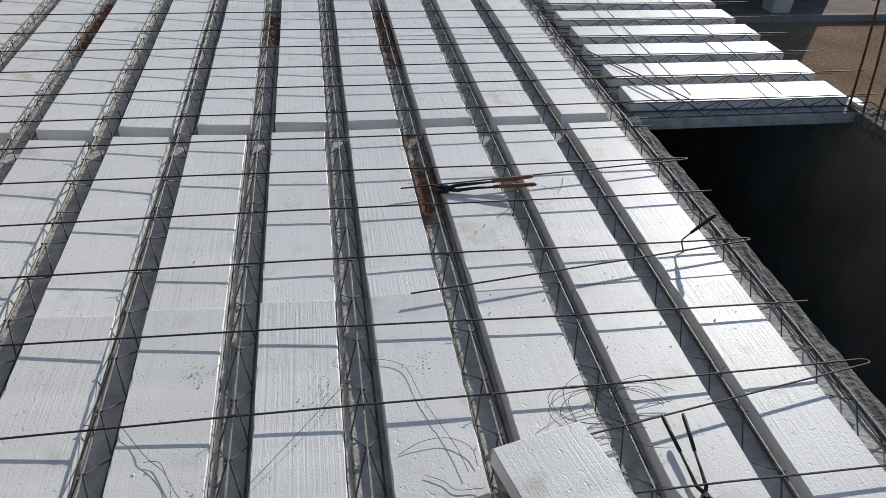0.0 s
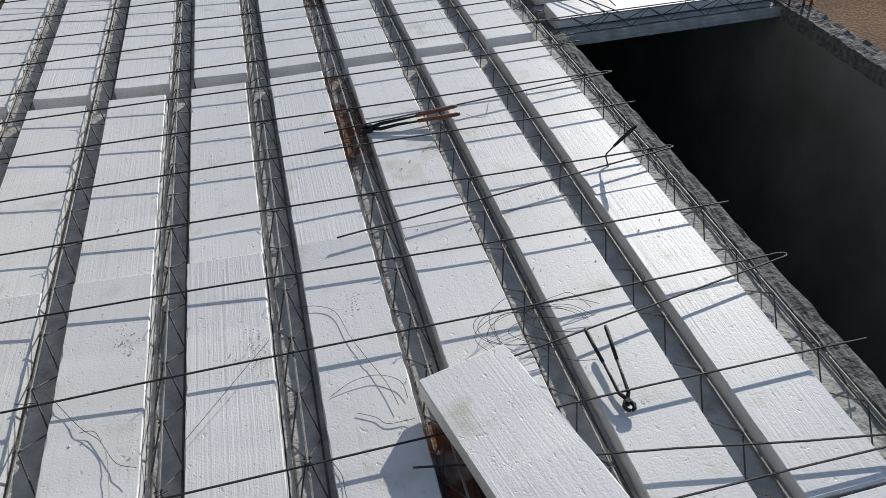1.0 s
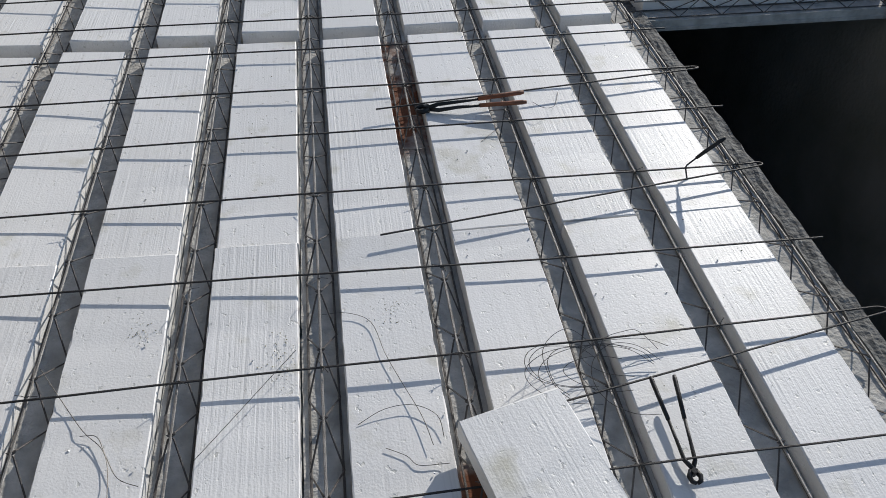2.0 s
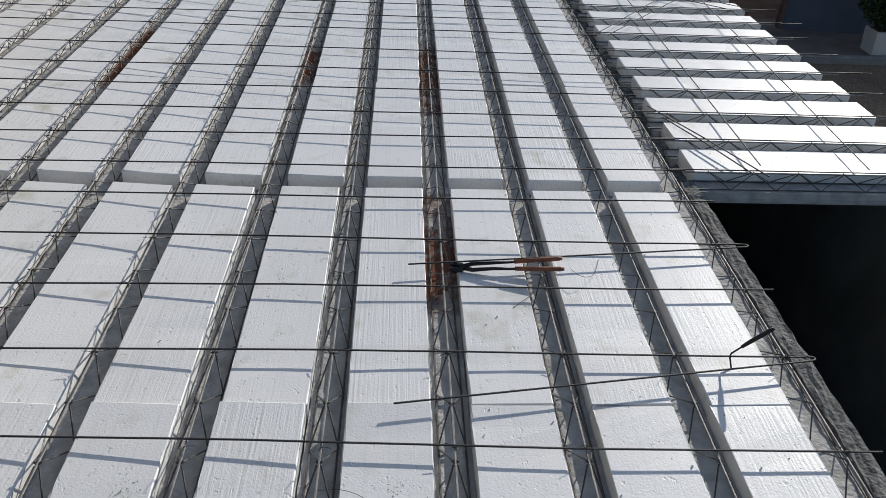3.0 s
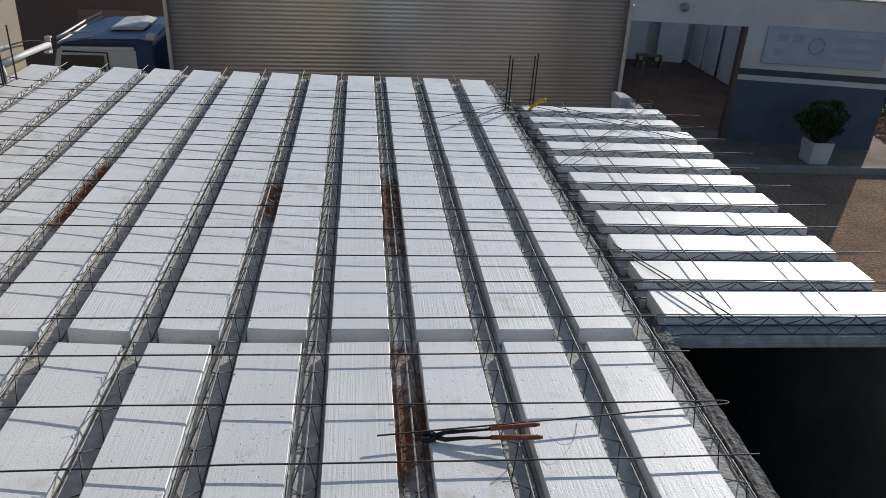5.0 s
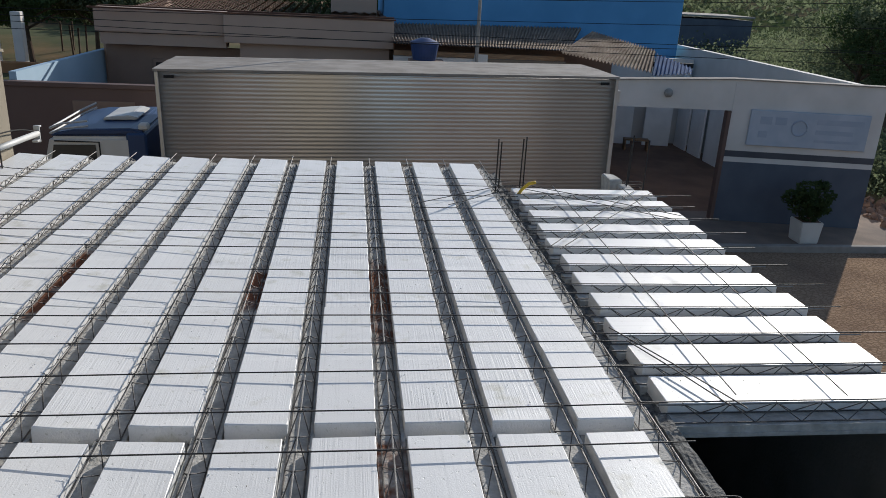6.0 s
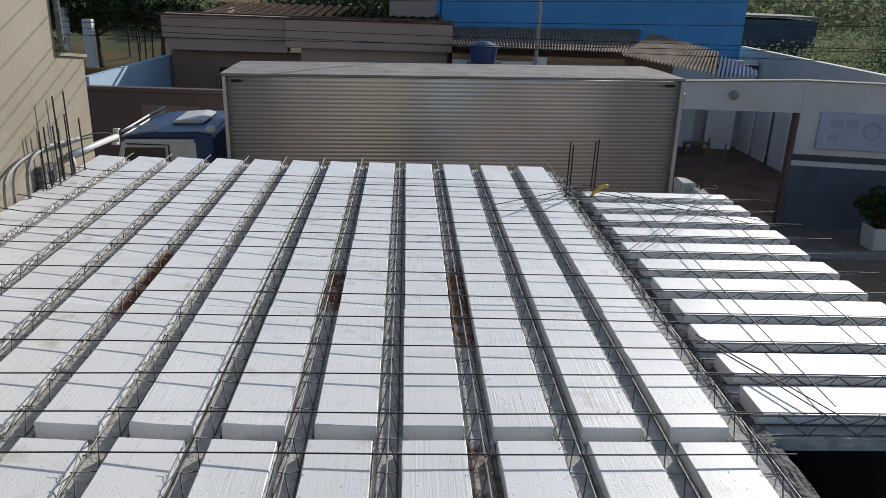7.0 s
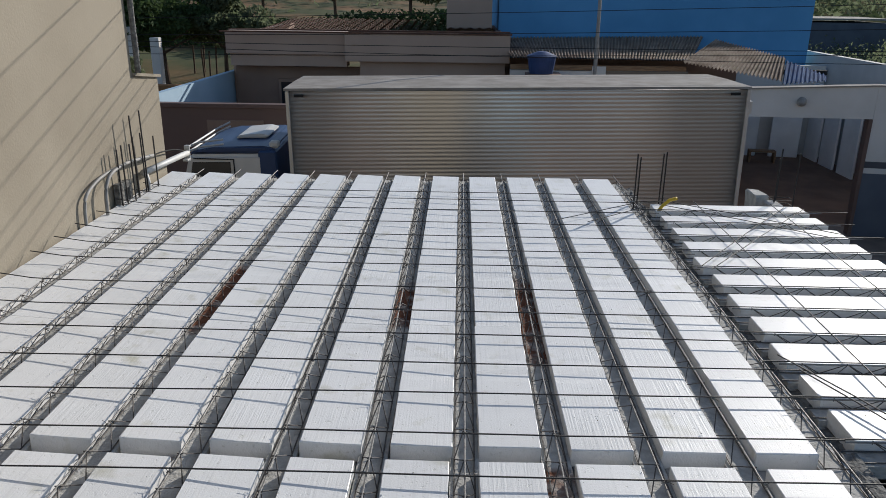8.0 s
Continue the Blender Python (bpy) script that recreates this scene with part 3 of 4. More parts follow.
        tube(bm, [(0, 0, 0.004), (sx * 0.010 * math.cos(a), 0.010 * math.sin(a), 0.007), (sx * 0.026 * math.cos(a), 0.026 * math.sin(a) - 0.004, 0.004 + rr.uniform(0, 0.008))], 0.0011, 4)
    return mesh_of("wire_tie", bm, WIRE)


ties = [tie_mesh(900 + j) for j in range(5)]
rt = random.Random(15)
for y in (-2.045, -1.683, -1.385, -1.037, -0.706, -0.437, -0.138, 0.141, 0.431, 0.703, 0.994, 1.272, 1.592):
    for k in range(-8, 4):
        if rt.random() < 0.82:
            ob = tagged(new("wire_tie", ties[rt.randrange(5)]), "twist of thin dark wire tying a bar to a joist", "wire tie", "wire ties of the slab")
            ob.matrix_world = pose(k * PITCH, y + rt.uniform(-0.003, 0.003), BAR_Z, 0, 0, rt.uniform(-50, 50))

# ---- bars on the narrow slab ----
for x0, x1, ya, yb in ((1.47, 1.42, 3.5, 0.20), (2.05, 1.90, 3.45, 0.18)):
    bar("reinforcing_bar", [(x0, ya, 0.0345), ((x0 + x1) / 2 + 0.008, (ya + yb) / 2, 0.0345), (x1, yb, 0.0345)], "thin dark steel bar along the narrow slab", "bars on the narrow slab")
for xa, ya, xb, yb in ((2.12, 3.36, 1.10, 2.02), (2.26, 3.33, 1.14, 1.96), (1.18, 3.40, 2.15, 2.62), (1.30, 3.46, 2.25, 2.70), (1.09, 0.84, 1.42, 0.10), (1.13, 0.70, 1.36, 0.12)):
    bar("diagonal_bar", [(xa, ya, 0.032), ((xa + xb) / 2, (ya + yb) / 2 + 0.01, 0.034), (xb, yb, 0.032)], "thin steel bar lying diagonally on the narrow slab", "diagonal bars on the narrow slab")
for k in range(11):
    y = 0.150 + CAN_P * k
    bar("reinforcing_bar", [(1.0, y + 0.012, 0.0282), (2.0, y + 0.008, 0.0282), (2.46 + 0.05 * ((k * 5) % 3), y + 0.014, 0.0282)], "dark steel bar lying on a lattice of the narrow slab", "bars on the narrow slab")
for xa, ya, xb, yb in ((0.98, 3.42, 0.35, 2.95), (1.02, 3.30, 0.55, 2.90)):
    bar("diagonal_bar", [(xa, ya, 0.03), (xb, yb, 0.03)], "thin steel bar lying aslant near the corner column", "loose bars on the slab")

# kinked bar leaning at the slab edge
hook = thing("tying_hook", "small bar-tying hook with black handle propped at the slab edge", "tying hook", pose(0.838, -1.055, 0.0))
bm = bmesh.new()
tube(bm, [(0.0, -0.008, 0.001), (0.0, 0.022, 0.026), (0.004, 0.026, 0.034), (0.03, 0.025, 0.062)], 0.0028)
part("hook", bm, TOOL_STEEL, hook)
bm = bmesh.new()
tube(bm, [(0.028, 0.025, 0.060), (0.05, 0.024, 0.083), (0.09, 0.022, 0.122), (0.103, 0.021, 0.135)], [0.005, 0.0065, 0.0068, 0.005], 8)
part("handle", bm, TOOL_STEEL, hook, smooth=True)


# ---- starter bars of columns ----
def starter_bars(spots, z0, mat, label):
    ob = thing("column_starter_bars", label, "starter bars", pose(spots[0][0], spots[0][1], z0))
    for x, y, lx, ly, h in spots:
        bm = bmesh.new()
        x -= spots[0][0]
        y -= spots[0][1]
        tube(bm, [(x, y, -0.1), (x + lx * 0.5, y + ly * 0.5, h * 0.5), (x + lx, y + ly, h)], 0.006)
        part("bar", bm, mat, ob)
    for k in range(2):
        bm = bmesh.new()
        xs = [p[0] - spots[0][0] for p in spots]
        ys = [p[1] - spots[0][1] for p in spots]
        a, b, c, d = min(xs) - 0.006, max(xs) + 0.006, min(ys) - 0.006, max(ys) + 0.006
        z = -0.03 + 0.05 * k
        tube(bm, [(a, c, z), (b, c, z), (b, d, z), (a, d, z), (a, c + 0.002, z)], 0.003)
        part("stirrup", bm, mat, ob)
    return ob


starter_bars([(1.012, 3.527, 0.0, 0.0, 0.40), (1.042, 3.55, 0.0, 0.0, 0.37), (1.227, 3.60, 0.005, 0.0, 0.39), (1.262, 3.626, 0.0, 0.0, 0.40)], 0.0, STEEL, "four dark upright column bars at the slab corner")
starter_bars([(2.15, 3.62, 0.0, 0.0, 0.36), (2.2, 3.72, 0.0, 0.0, 0.42), (2.3, 3.62, 0.0, 0.0, 0.40)], 0.0, STEEL, "dark upright column bars at the end of the narrow slab")
starter_bars([(2.30, 0.16, -0.06, 0.01, 0.62), (2.335, 0.09, -0.06, 0.01, 0.5), (2.37, 0.03, -0.04, 0.02, 0.56), (2.41, 0.03, -0.04, 0.0, 0.60)], -0.04, RUSTY, "four rusty upright column bars beside the narrow slab")
starter_bars([(-2.90, 3.24, 0.0, -0.01, 0.46), (-2.91, 3.17, 0.0, 0.0, 0.44), (-2.88, 3.34, 0.0, -0.01, 0.45), (-2.90, 3.45, 0.0, -0.02, 0.65), (-2.89, 3.44, 0.0, -0.02, 0.49), (-2.90, 3.60, 0.0, -0.01, 0.49), (-2.90, 3.64, 0.0, -0.02, 0.66), (-2.88, 3.80, 0.0, -0.01, 0.43)], 0.0, STEEL, "dark upright column bars beside the beige wall")

# broken block at the end of the narrow slab
bm = bmesh.new()
for cx, cy, cz, sx, sy, sz in ((2.09, 3.83, -0.05, 0.12, 0.22, 0.16), (2.15, 3.62, -0.06, 0.10, 0.20, 0.13)):
    box(bm, cx - sx / 2, cx + sx / 2, cy - sy / 2, cy + sy / 2, cz - sz / 2, cz + sz / 2, 0.012)
for v in bm.verts:
    v.co += Vector((noise.noise(v.co * 21), noise.noise(v.co * 27 + Vector((5, 0, 0))), noise.noise(v.co * 23 + Vector((0, 7, 0))))) * 0.016
solid("concrete_stub", bm, CONCRETE, "broken pale concrete stub at the end of the narrow slab", "concrete stub")

bm = bmesh.new()
box(bm, 2.315, 2.385, 0.13, 0.24, -0.105, -0.02, 0.01)
for v in bm.verts:
    v.co += Vector((noise.noise(v.co * 31), noise.noise(v.co * 37 + Vector((5, 0, 0))), noise.noise(v.co * 33 + Vector((0, 7, 0))))) * 0.014
solid("foam_offcut", bm, FOAM, "broken white foam offcut wedged at the corner of the narrow slab", "foam offcut")

# yellow flexible conduit at the corner
bm = bmesh.new()
pts = [(1.15, 3.30, -0.09), (1.152, 3.315, -0.05), (1.158, 3.33, -0.012), (1.188, 3.35, 0.03), (1.246, 3.37, 0.074), (1.317, 3.39, 0.086)]
smooth_pts = []
for a, b in zip(pts, pts[1:]):
    for i in range(6):
        smooth_pts.append(Vector(a).lerp(Vector(b), i / 6))
tube(bm, smooth_pts, [0.0145 if i % 2 else 0.0125 for i in range(len(smooth_pts))], 10)
solid("flexible_conduit", bm, YELLOW, "curved yellow corrugated conduit sticking out of the beam", "conduit", smooth=True)


# ---- tools, loose foam and tie wire ----
def pincers(m, grip, label, spread=1.0):
    ob = thing("pincers", label, "pincers", m)
    for sx in (-1, 1):
        bm = bmesh.new()
        tube(bm, [(0.0, -0.005 * sx, 0.004 * sx), (0.04, 0.014 * sx * spread, 0.003 * sx), (0.11, 0.017 * sx * spread, 0.002), (0.185, 0.021 * sx * spread, 0.002)], [0.0085, 0.0075, 0.006, 0.0055], 8)
        part("handle", bm, TOOL_STEEL, ob, smooth=True)
        bm = bmesh.new()
        tube(bm, [(0.185, 0.021 * sx * spread, 0.002), (0.27, 0.027 * sx * spread, 0.002), (0.335, 0.031 * sx * spread, 0.002), (0.35, 0.032 * sx * spread, 0.002)], [0.0075, 0.008, 0.0085, 0.006], 8)
        part("grip", bm, grip, ob, smooth=True)
        bm = bmesh.new()
        tube(bm, [(0.005, 0.006 * sx, 0.0), (-0.015, 0.018 * sx, 0.0), (-0.03, 0.014 * sx, 0.0), (-0.037, 0.002 * sx, 0.0)], [0.010, 0.009, 0.008, 0.006], 8)
        part("jaw", bm, TOOL_STEEL, ob, smooth=True)
    bm = bmesh.new()
    bmesh.ops.create_cone(bm, cap_ends=True, segments=12, radius1=0.011, radius2=0.010, depth=0.026)
    part("rivet", bm, TOOL_STEEL, ob)
    return ob


pincers(pose(0.064, -0.572, 0.015, 0, -5.0, -3.0), TOOL_GRIP, "black pincers with worn red-brown grips lying on the bars")
pincers(pose(0.449, -2.07, 0.022, 0, -5.0, 87.0) @ Matrix.Scale(0.69, 4), TOOL_STEEL, "black steel tying pincers lying on a foam block", 1.3)

bm = bmesh.new()
a = foam_mesh(0.248, 1.0, 0.052, 501)
bm.free()
ob = new("loose_foam_board", a)
tagged(ob, "loose white foam board lying askew on the steel bars", "foam board")
ob.matrix_world = pose(0.197, -2.372, 0.086, 0, 0, 14.0)


def wire(name, pts, label, r=0.0009):
    """A thin wire through a smooth line of points."""
    fine = []
    pp = [Vector(pts[0]), *[Vector(p) for p in pts], Vector(pts[-1])]
    for p0, p1, p2, p3 in zip(pp, pp[1:], pp[2:], pp[3:]):
        for i in range(5):
            t = i / 5
            fine.append(0.5 * ((2 * p1) + (p2 - p0) * t + (2 * p0 - 5 * p1 + 4 * p2 - p3) * t * t + (3 * p1 - p0 - 3 * p2 + p3) * t ** 3))
    fine.append(pp[-1])
    bm = bmesh.new()
    tube(bm, fine, r, 4)
    return solid(name, bm, WIRE, label, "tie wire", "tie wires on the slab")


rw = random.Random(12)
for i in range(11):
    cx, cy, ra, rb = 0.30 + rw.uniform(-0.06, 0.12), -1.78 + rw.uniform(-0.05, 0.03), rw.uniform(0.07, 0.19), rw.uniform(0.05, 0.11)
    a0, a1 = rw.uniform(0.2, 1.5), rw.uniform(2.6, 5.2)
    wire("tie_wire", [(cx + ra * math.cos(a0 + (a1 - a0) * k / 7), cy + rb * math.sin(a0 + (a1 - a0) * k / 7), 0.015 + 0.045 * math.sin(math.pi * k / 7) * rw.uniform(0.5, 1)) for k in range(8)], "loop of thin dark tie wire in a loose tangle")
for i, pts in enumerate([
    [(-1.0, -1.594, 0.02), (-0.935, -1.689, 0.012), (-0.87, -1.781, 0.012), (-0.823, -1.83, 0.012), (-0.802, -1.878, 0.01), (-0.789, -1.961, 0.01), (-0.783, -2.04, 0.008)],
    [(-0.876, -1.791, 0.008), (-0.837, -1.80, 0.012), (-0.81, -1.851, 0.01), (-0.776, -1.91, 0.01), (-0.726, -1.942, 0.02)],
    [(-0.395, -1.627, 0.034), (-0.47, -1.72, 0.032), (-0.54, -1.808, 0.03), (-0.615, -1.901, 0.028)],
    [(-0.33, -1.507, 0.02), (-0.266, -1.502, 0.012), (-0.207, -1.54, 0.01), (-0.18, -1.647, 0.01), (-0.151, -1.733, 0.01), (-0.114, -1.838, 0.012), (-0.097, -1.921, 0.012)],
    [(-0.26, -1.841, 0.004), (-0.197, -1.812, 0.012), (-0.129, -1.809, 0.012), (-0.078, -1.845, 0.012), (-0.07, -1.90, 0.006)],
    [(-0.203, -1.911, 0.006), (-0.159, -1.937, 0.006), (-0.136, -1.963, 0.006), (-0.087, -1.967, 0.006), (-0.067, -1.971, 0.012)],
    [(-0.282, -2.035, 0.006), (-0.264, -2.081, 0.006), (-0.262, -2.136, 0.006), (-0.252, -2.183, 0.006)],
    [(0.44, -0.60, 0.03), (0.47, -0.64, 0.03), (0.52, -0.60, 0.01), (0.56, -0.50, 0.004)],
    [(0.30, -0.70, 0.003), (0.26, -0.745, 0.008), (0.22, -0.78, 0.003)],
    [(-0.95, 2.52, 0.003), (-0.90, 2.56, 0.01), (-0.86, 2.58, 0.003)],
]):
    wire("tie_wire", pts, "bent piece of thin dark tie wire on foam")

# ---- beige neighbour wall ----
bm = bmesh.new()
prism(bm, [(-5.2, GROUND), (4.28, GROUND), (4.28, 0.845), (3.775, 0.905), (3.775, 6.0), (-5.2, 6.0)], -9.5, -2.985, "x")
solid("wall_neighbour", bm, PLASTER, "tall sunlit beige plastered wall beside the slab", "wall", kind="structure")
bm = bmesh.new()
prism(bm, [(3.78, 0.907), (4.30, 0.845), (4.30, 0.869), (3.78, 0.931)], -9.5, -2.96, "x")
solid("trim", bm, PLASTER, "thin plaster coping on the low end of the beige wall", "coping", kind="structure")

def conduit(name, pts, r, mat, label):
    bm = bmesh.new()
    fine = []
    pp = [Vector(pts[0]), *[Vector(p) for p in pts], Vector(pts[-1])]
    for p0, p1, p2, p3 in zip(pp, pp[1:], pp[2:], pp[3:]):
        for i in range(5):
            t = i / 5
            fine.append(0.5 * ((2 * p1) + (p2 - p0) * t + (2 * p0 - 5 * p1 + 4 * p2 - p3) * t * t + (3 * p1 - p0 - 3 * p2 + p3) * t ** 3))
    fine.append(pp[-1])
    tube(bm, fine, r, 10)
    return solid(name, bm, mat, label, "conduit", smooth=True)


conduit("bent_conduit", [(-2.95, 2.66, -0.06), (-2.95, 2.67, 0.12), (-2.95, 2.72, 0.21), (-2.95, 2.88, 0.265), (-2.95, 3.05, 0.285), (-2.945, 3.2, 0.29)], 0.012, CONDUIT, "grey bent conduit rising beside the beige wall")
conduit("bent_conduit", [(-2.92, 2.93, -0.06), (-2.92, 2.935, 0.12), (-2.92, 2.97, 0.22), (-2.92, 3.08, 0.285), (-2.92, 3.35, 0.30), (-2.92, 3.85, 0.255)], 0.0135, CONDUIT, "dark grey bent conduit rising beside the beige wall")
conduit("drop_cable", [(-2.92, 3.80, 0.258), (-2.93, 4.1, 0.235), (-2.94, 4.4, 0.19), (-2.945, 4.68, 0.12)], 0.006, RUBBER, "thin dark cable running to the pipe bracket")
mast = thing("service_pipe", "pale galvanised pipe with a forked bracket beside the beige wall", "pipe", pose(-2.93, 3.64, 0.155))
bm = bmesh.new()
tube(bm, [(0, 0, 0.0), (0, 1.03, -0.05)], 0.026, 12)
part("pipe", bm, GALV, mast, smooth=True)
bm = bmesh.new()
tube(bm, [(0.0, 0.04, -0.005), (0.015, 0.05, -0.10), (0.01, 0.03, -0.235)], [0.020, 0.018, 0.022], 10)
part("post", bm, GALV, mast, smooth=True)
bm = bmesh.new()
box(bm, -0.03, 0.02, 1.03, 1.05, -0.13, 0.02, 0.004)
box(bm, -0.03, 0.02, 1.05, 1.09, 0.0, 0.016, 0.004)
box(bm, -0.03, 0.02, 0.97, 1.03, -0.12, -0.10, 0.004)
part("bracket", bm, GALV, mast)
bm = boxes((-2.975, -2.93, 3.18, 3.225, -0.05, 0.17), (-2.975, -2.93, 3.365, 3.40, -0.05, 0.16), (-2.975, -2.93, 3.23, 3.36, 0.11, 0.165), (-2.975, -2.96, 3.23, 3.36, -0.05, 0.105), bevel=0.004)
solid("electric_box", bm, ROUGH, "open dark grey electric box fixed beside the beige wall", "electric box")
# rainwater pipe at the corner of the neighbour wall
conduit("rainwater_pipe", [(-2.95, 3.815, 0.93), (-2.95, 3.815, 2.5), (-2.95, 3.815, 5.9)], 0.022, ROUGH, "dark rainwater pipe at the wall's corner")
# ---- lorry in the street ----
lorry = thing("lorry", "box lorry with ribbed aluminium body and blue and white cab", "lorry", pose(0.63, 11.2, GROUND - 0.02, 0, -0.8, 2.2) @ Matrix.Diagonal((0.964, 1, 1, 1)))
bm = bmesh.new()
ribs = 40
z0, z1 = 1.05, 3.70
prof = []
for i in range(ribs * 6):
    prof.append((-1.176 - 0.0017 * math.cos(2 * math.pi * i / 6), z0 + (z1 - z0) * i / (ribs * 6)))
prof += [(-1.165, z1), (-1.13, z1), (-1.13, z0)]
prism(bm, prof, -3.90, 3.75, "x")
part("side_panel", bm, ALU, lorry, "horizontally ribbed aluminium side", True)
bm = boxes((-3.90, 3.75, -1.128, 0.82, z0 - 0.02, z1 - 0.004))
part("box_body", bm, ALU_PLAIN, lorry)
bm = bmesh.new()
prism(bm, [(-1.20, z1), (0.85, z1), (0.85, z1 + 0.02), (-0.1, z1 + 0.04), (-1.20, z1 + 0.04)], -3.96, 3.81, "x")
part("roof", bm, KERB, lorry, "dusty pale grey sheet roof")
for x in (-3.94, 3.75):
    bm = bmesh.new()
    box(bm, x, x + 0.06, -1.20, -1.128, z0 - 0.1, z1 - 0.002, 0.006)
    part("corner_post", bm, ALU_PLAIN, lorry)
for x in (-3.80, 3.48):
    bm = boxes((x, x + 0.16, -1.192, -1.182, z1 - 0.10, z1 - 0.055))
    part("marker_lamp", bm, RUBBER, lorry)
bm = boxes((3.815, 3.89, -1.15, -1.05, 1.5, 1.62), (3.815, 3.85, -1.12, -1.08, 1.2, 3.4), (3.815, 3.87, -1.16, -1.02, 3.3, 3.5))
part("door_bar", bm, ALU_PLAIN, lorry)
bm = boxes((-5.4, 3.5, -0.45, 0.45, 0.62, 1.02))
part("chassis", bm, RUBBER, lorry)
for x in (-5.07, 1.3, 2.5):
    for sy in (-1, 1):
        bm = bmesh.new()
        bmesh.ops.create_cone(bm, cap_ends=True, segments=28, radius1=0.5, radius2=0.5, depth=0.28, matrix=pose(x, sy * 0.95, 0.5, 90, 0, 0))
        w = part("wheel", bm, RUBBER, lorry)
        bm = bmesh.new()
        bmesh.ops.create_cone(bm, cap_ends=True, segments=20, radius1=0.27, radius2=0.24, depth=0.30, matrix=pose(x, sy * 0.95, 0.5, 90, 0, 0))
        part("rim", bm, ALU_PLAIN, w)
# cab: side outline pushed across, roof and rear in blue
bm = bmesh.new()
prism(bm, [(-6.040, 0.7), (-4.190, 0.7), (-4.190, 2.66), (-5.670, 2.66), (-5.910, 1.85)], -1.1, 1.1, "y")
bmesh.ops.bevel(bm, geom=bm.edges[:], offset=0.05, segments=2, affect="EDGES")
cab = part("cab", bm, WHITE_PAINT, lorry, "white cab body")
bm = bmesh.new()
prism(bm, [(-5.690, 2.662), (-4.190, 2.662), (-4.210, 2.74), (-4.390, 2.79), (-5.290, 2.77), (-5.610, 2.71)], -1.06, 1.06, "y")
bmesh.ops.bevel(bm, geom=bm.edges[:], offset=0.035, segments=3, affect="EDGES")
part("cab_roof", bm, TRUCK_BLUE, lorry, "blue cab roof")
bm = boxes((-4.490, -4.175, -1.105, 1.105, 0.75, 2.72), bevel=0.03)
part("cab_rear", bm, TRUCK_BLUE, lorry, "dark blue rear of the cab")
bm = bmesh.new()
prism(bm, [(-5.770, 1.85), (-4.970, 1.85), (-4.970, 2.54), (-5.610, 2.54)], -1.112, -1.098, "y")
part("side_window", bm, GLASSY, lorry, "dark cab window")
bm = bmesh.new()
tube(bm, [(-4.910, -1.108, 1.72), (-4.910, -1.108, 2.58), (-5.590, -1.108, 2.60)], 0.012, 6)
part("window_seal", bm, RUBBER, lorry)
bm = bmesh.new()
prism(bm, [(-5.905, 1.9), (-5.690, 2.58), (-5.670, 2.58), (-5.890, 1.9)], -1.0, 1.0, "y")
part("windscreen", bm, GLASSY, lorry)
bm = bmesh.new()
prism(bm, [(-5.040, 2.79), (-4.490, 2.792), (-4.440, 2.83), (-4.590, 2.87), (-4.990, 2.84)], -0.35, 0.65, "y")
bmesh.ops.bevel(bm, geom=bm.edges[:], offset=0.015, segments=2, affect="EDGES")
part("roof_hatch", bm, WHITE_PAINT, lorry, "pale roof deflector")
for dz in (0.02, 0.10):
    bm = bmesh.new()
    tube(bm, [(-5.090, -0.98, 2.79 + dz), (-5.490, -1.0, 2.75 + dz), (-5.740, -0.8, 2.64 + dz), (-5.810, 0.0, 2.60 + dz), (-5.740, 0.8, 2.64 + dz), (-5.490, 1.0, 2.75 + dz)], 0.018, 6)
    part("roof_rail", bm, GALV, lorry)
bm = boxes((-4.310, -4.140, -1.02, -0.86, 2.745, 2.86), bevel=0.03)
part("air_intake", bm, WHITE_PAINT, lorry)

# ---- white walled yard across the street ----
yard = thing("walled_yard", "white street wall with grey dado, wide gateway and faded sign", "building", pose(8.6, 13.85, GROUND, 0, 0, -9.5))
T = 0.2


def yard_part(name, rows, mat, label="", bevel=0.0):
    return part(name, boxes(*rows, bevel=bevel), mat, yard, label)


yard_part("upper_wall", [(-0.28, 3.08, 0, T, 1.80, 3.38)], WHITE_WALL)
bm = bmesh.new()
prism(bm, [(-5.0, 2.62), (-0.284, 2.70), (-0.284, 3.38), (-5.0, 3.12)], 0.0, T, "y")
part("lintel", bm, WHITE_WALL, yard)
yard_part("pier", [(-5.0, -3.4, 0, T, 0, 2.61)], WHITE_WALL)
yard_part("band", [(-0.28, 3.08, -0.004, T, 1.66, 1.797)], BAND, "dark grey painted band")
yard_part("stripe", [(-0.28, 3.08, -0.002, T, 1.54, 1.657)], WHITE_WALL, "white painted stripe")
yard_part("dado", [(-0.28, 3.08, 0, T, 0, 1.537)], GREY_DADO, "blue-grey painted lower wall")
yard_part("gate_post", [(-0.37, -0.285, -0.03, T + 0.03, 0, 2.69)], BROWN, "rust-red gate post", 0.01)
sign_ob = yard_part("sign_board", [(0.14, 2.78, -0.075, -0.005, 1.96, 2.76)], SIGN, "faded pale blue sign board", 0.008)
for x0, x1, z0_, z1_ in ((0.36, 0.62, 2.45, 2.62), (0.70, 0.95, 2.45, 2.62), (0.36, 0.56, 2.15, 2.3), (1.62, 2.65, 2.5, 2.62), (1.62, 2.45, 2.28, 2.38), (1.62, 2.6, 2.1, 2.16)):
    bm = boxes((x0, x1, -0.079, -0.074, z0_, z1_))
    part("sign_bar", bm, SIGN_INK, sign_ob)
bm = bmesh.new()
tube(bm, [(1.25 + 0.17 * math.cos(a * math.pi / 12), -0.078, 2.4 + 0.17 * math.sin(a * math.pi / 12)) for a in range(0, 24)], 0.02, 6)
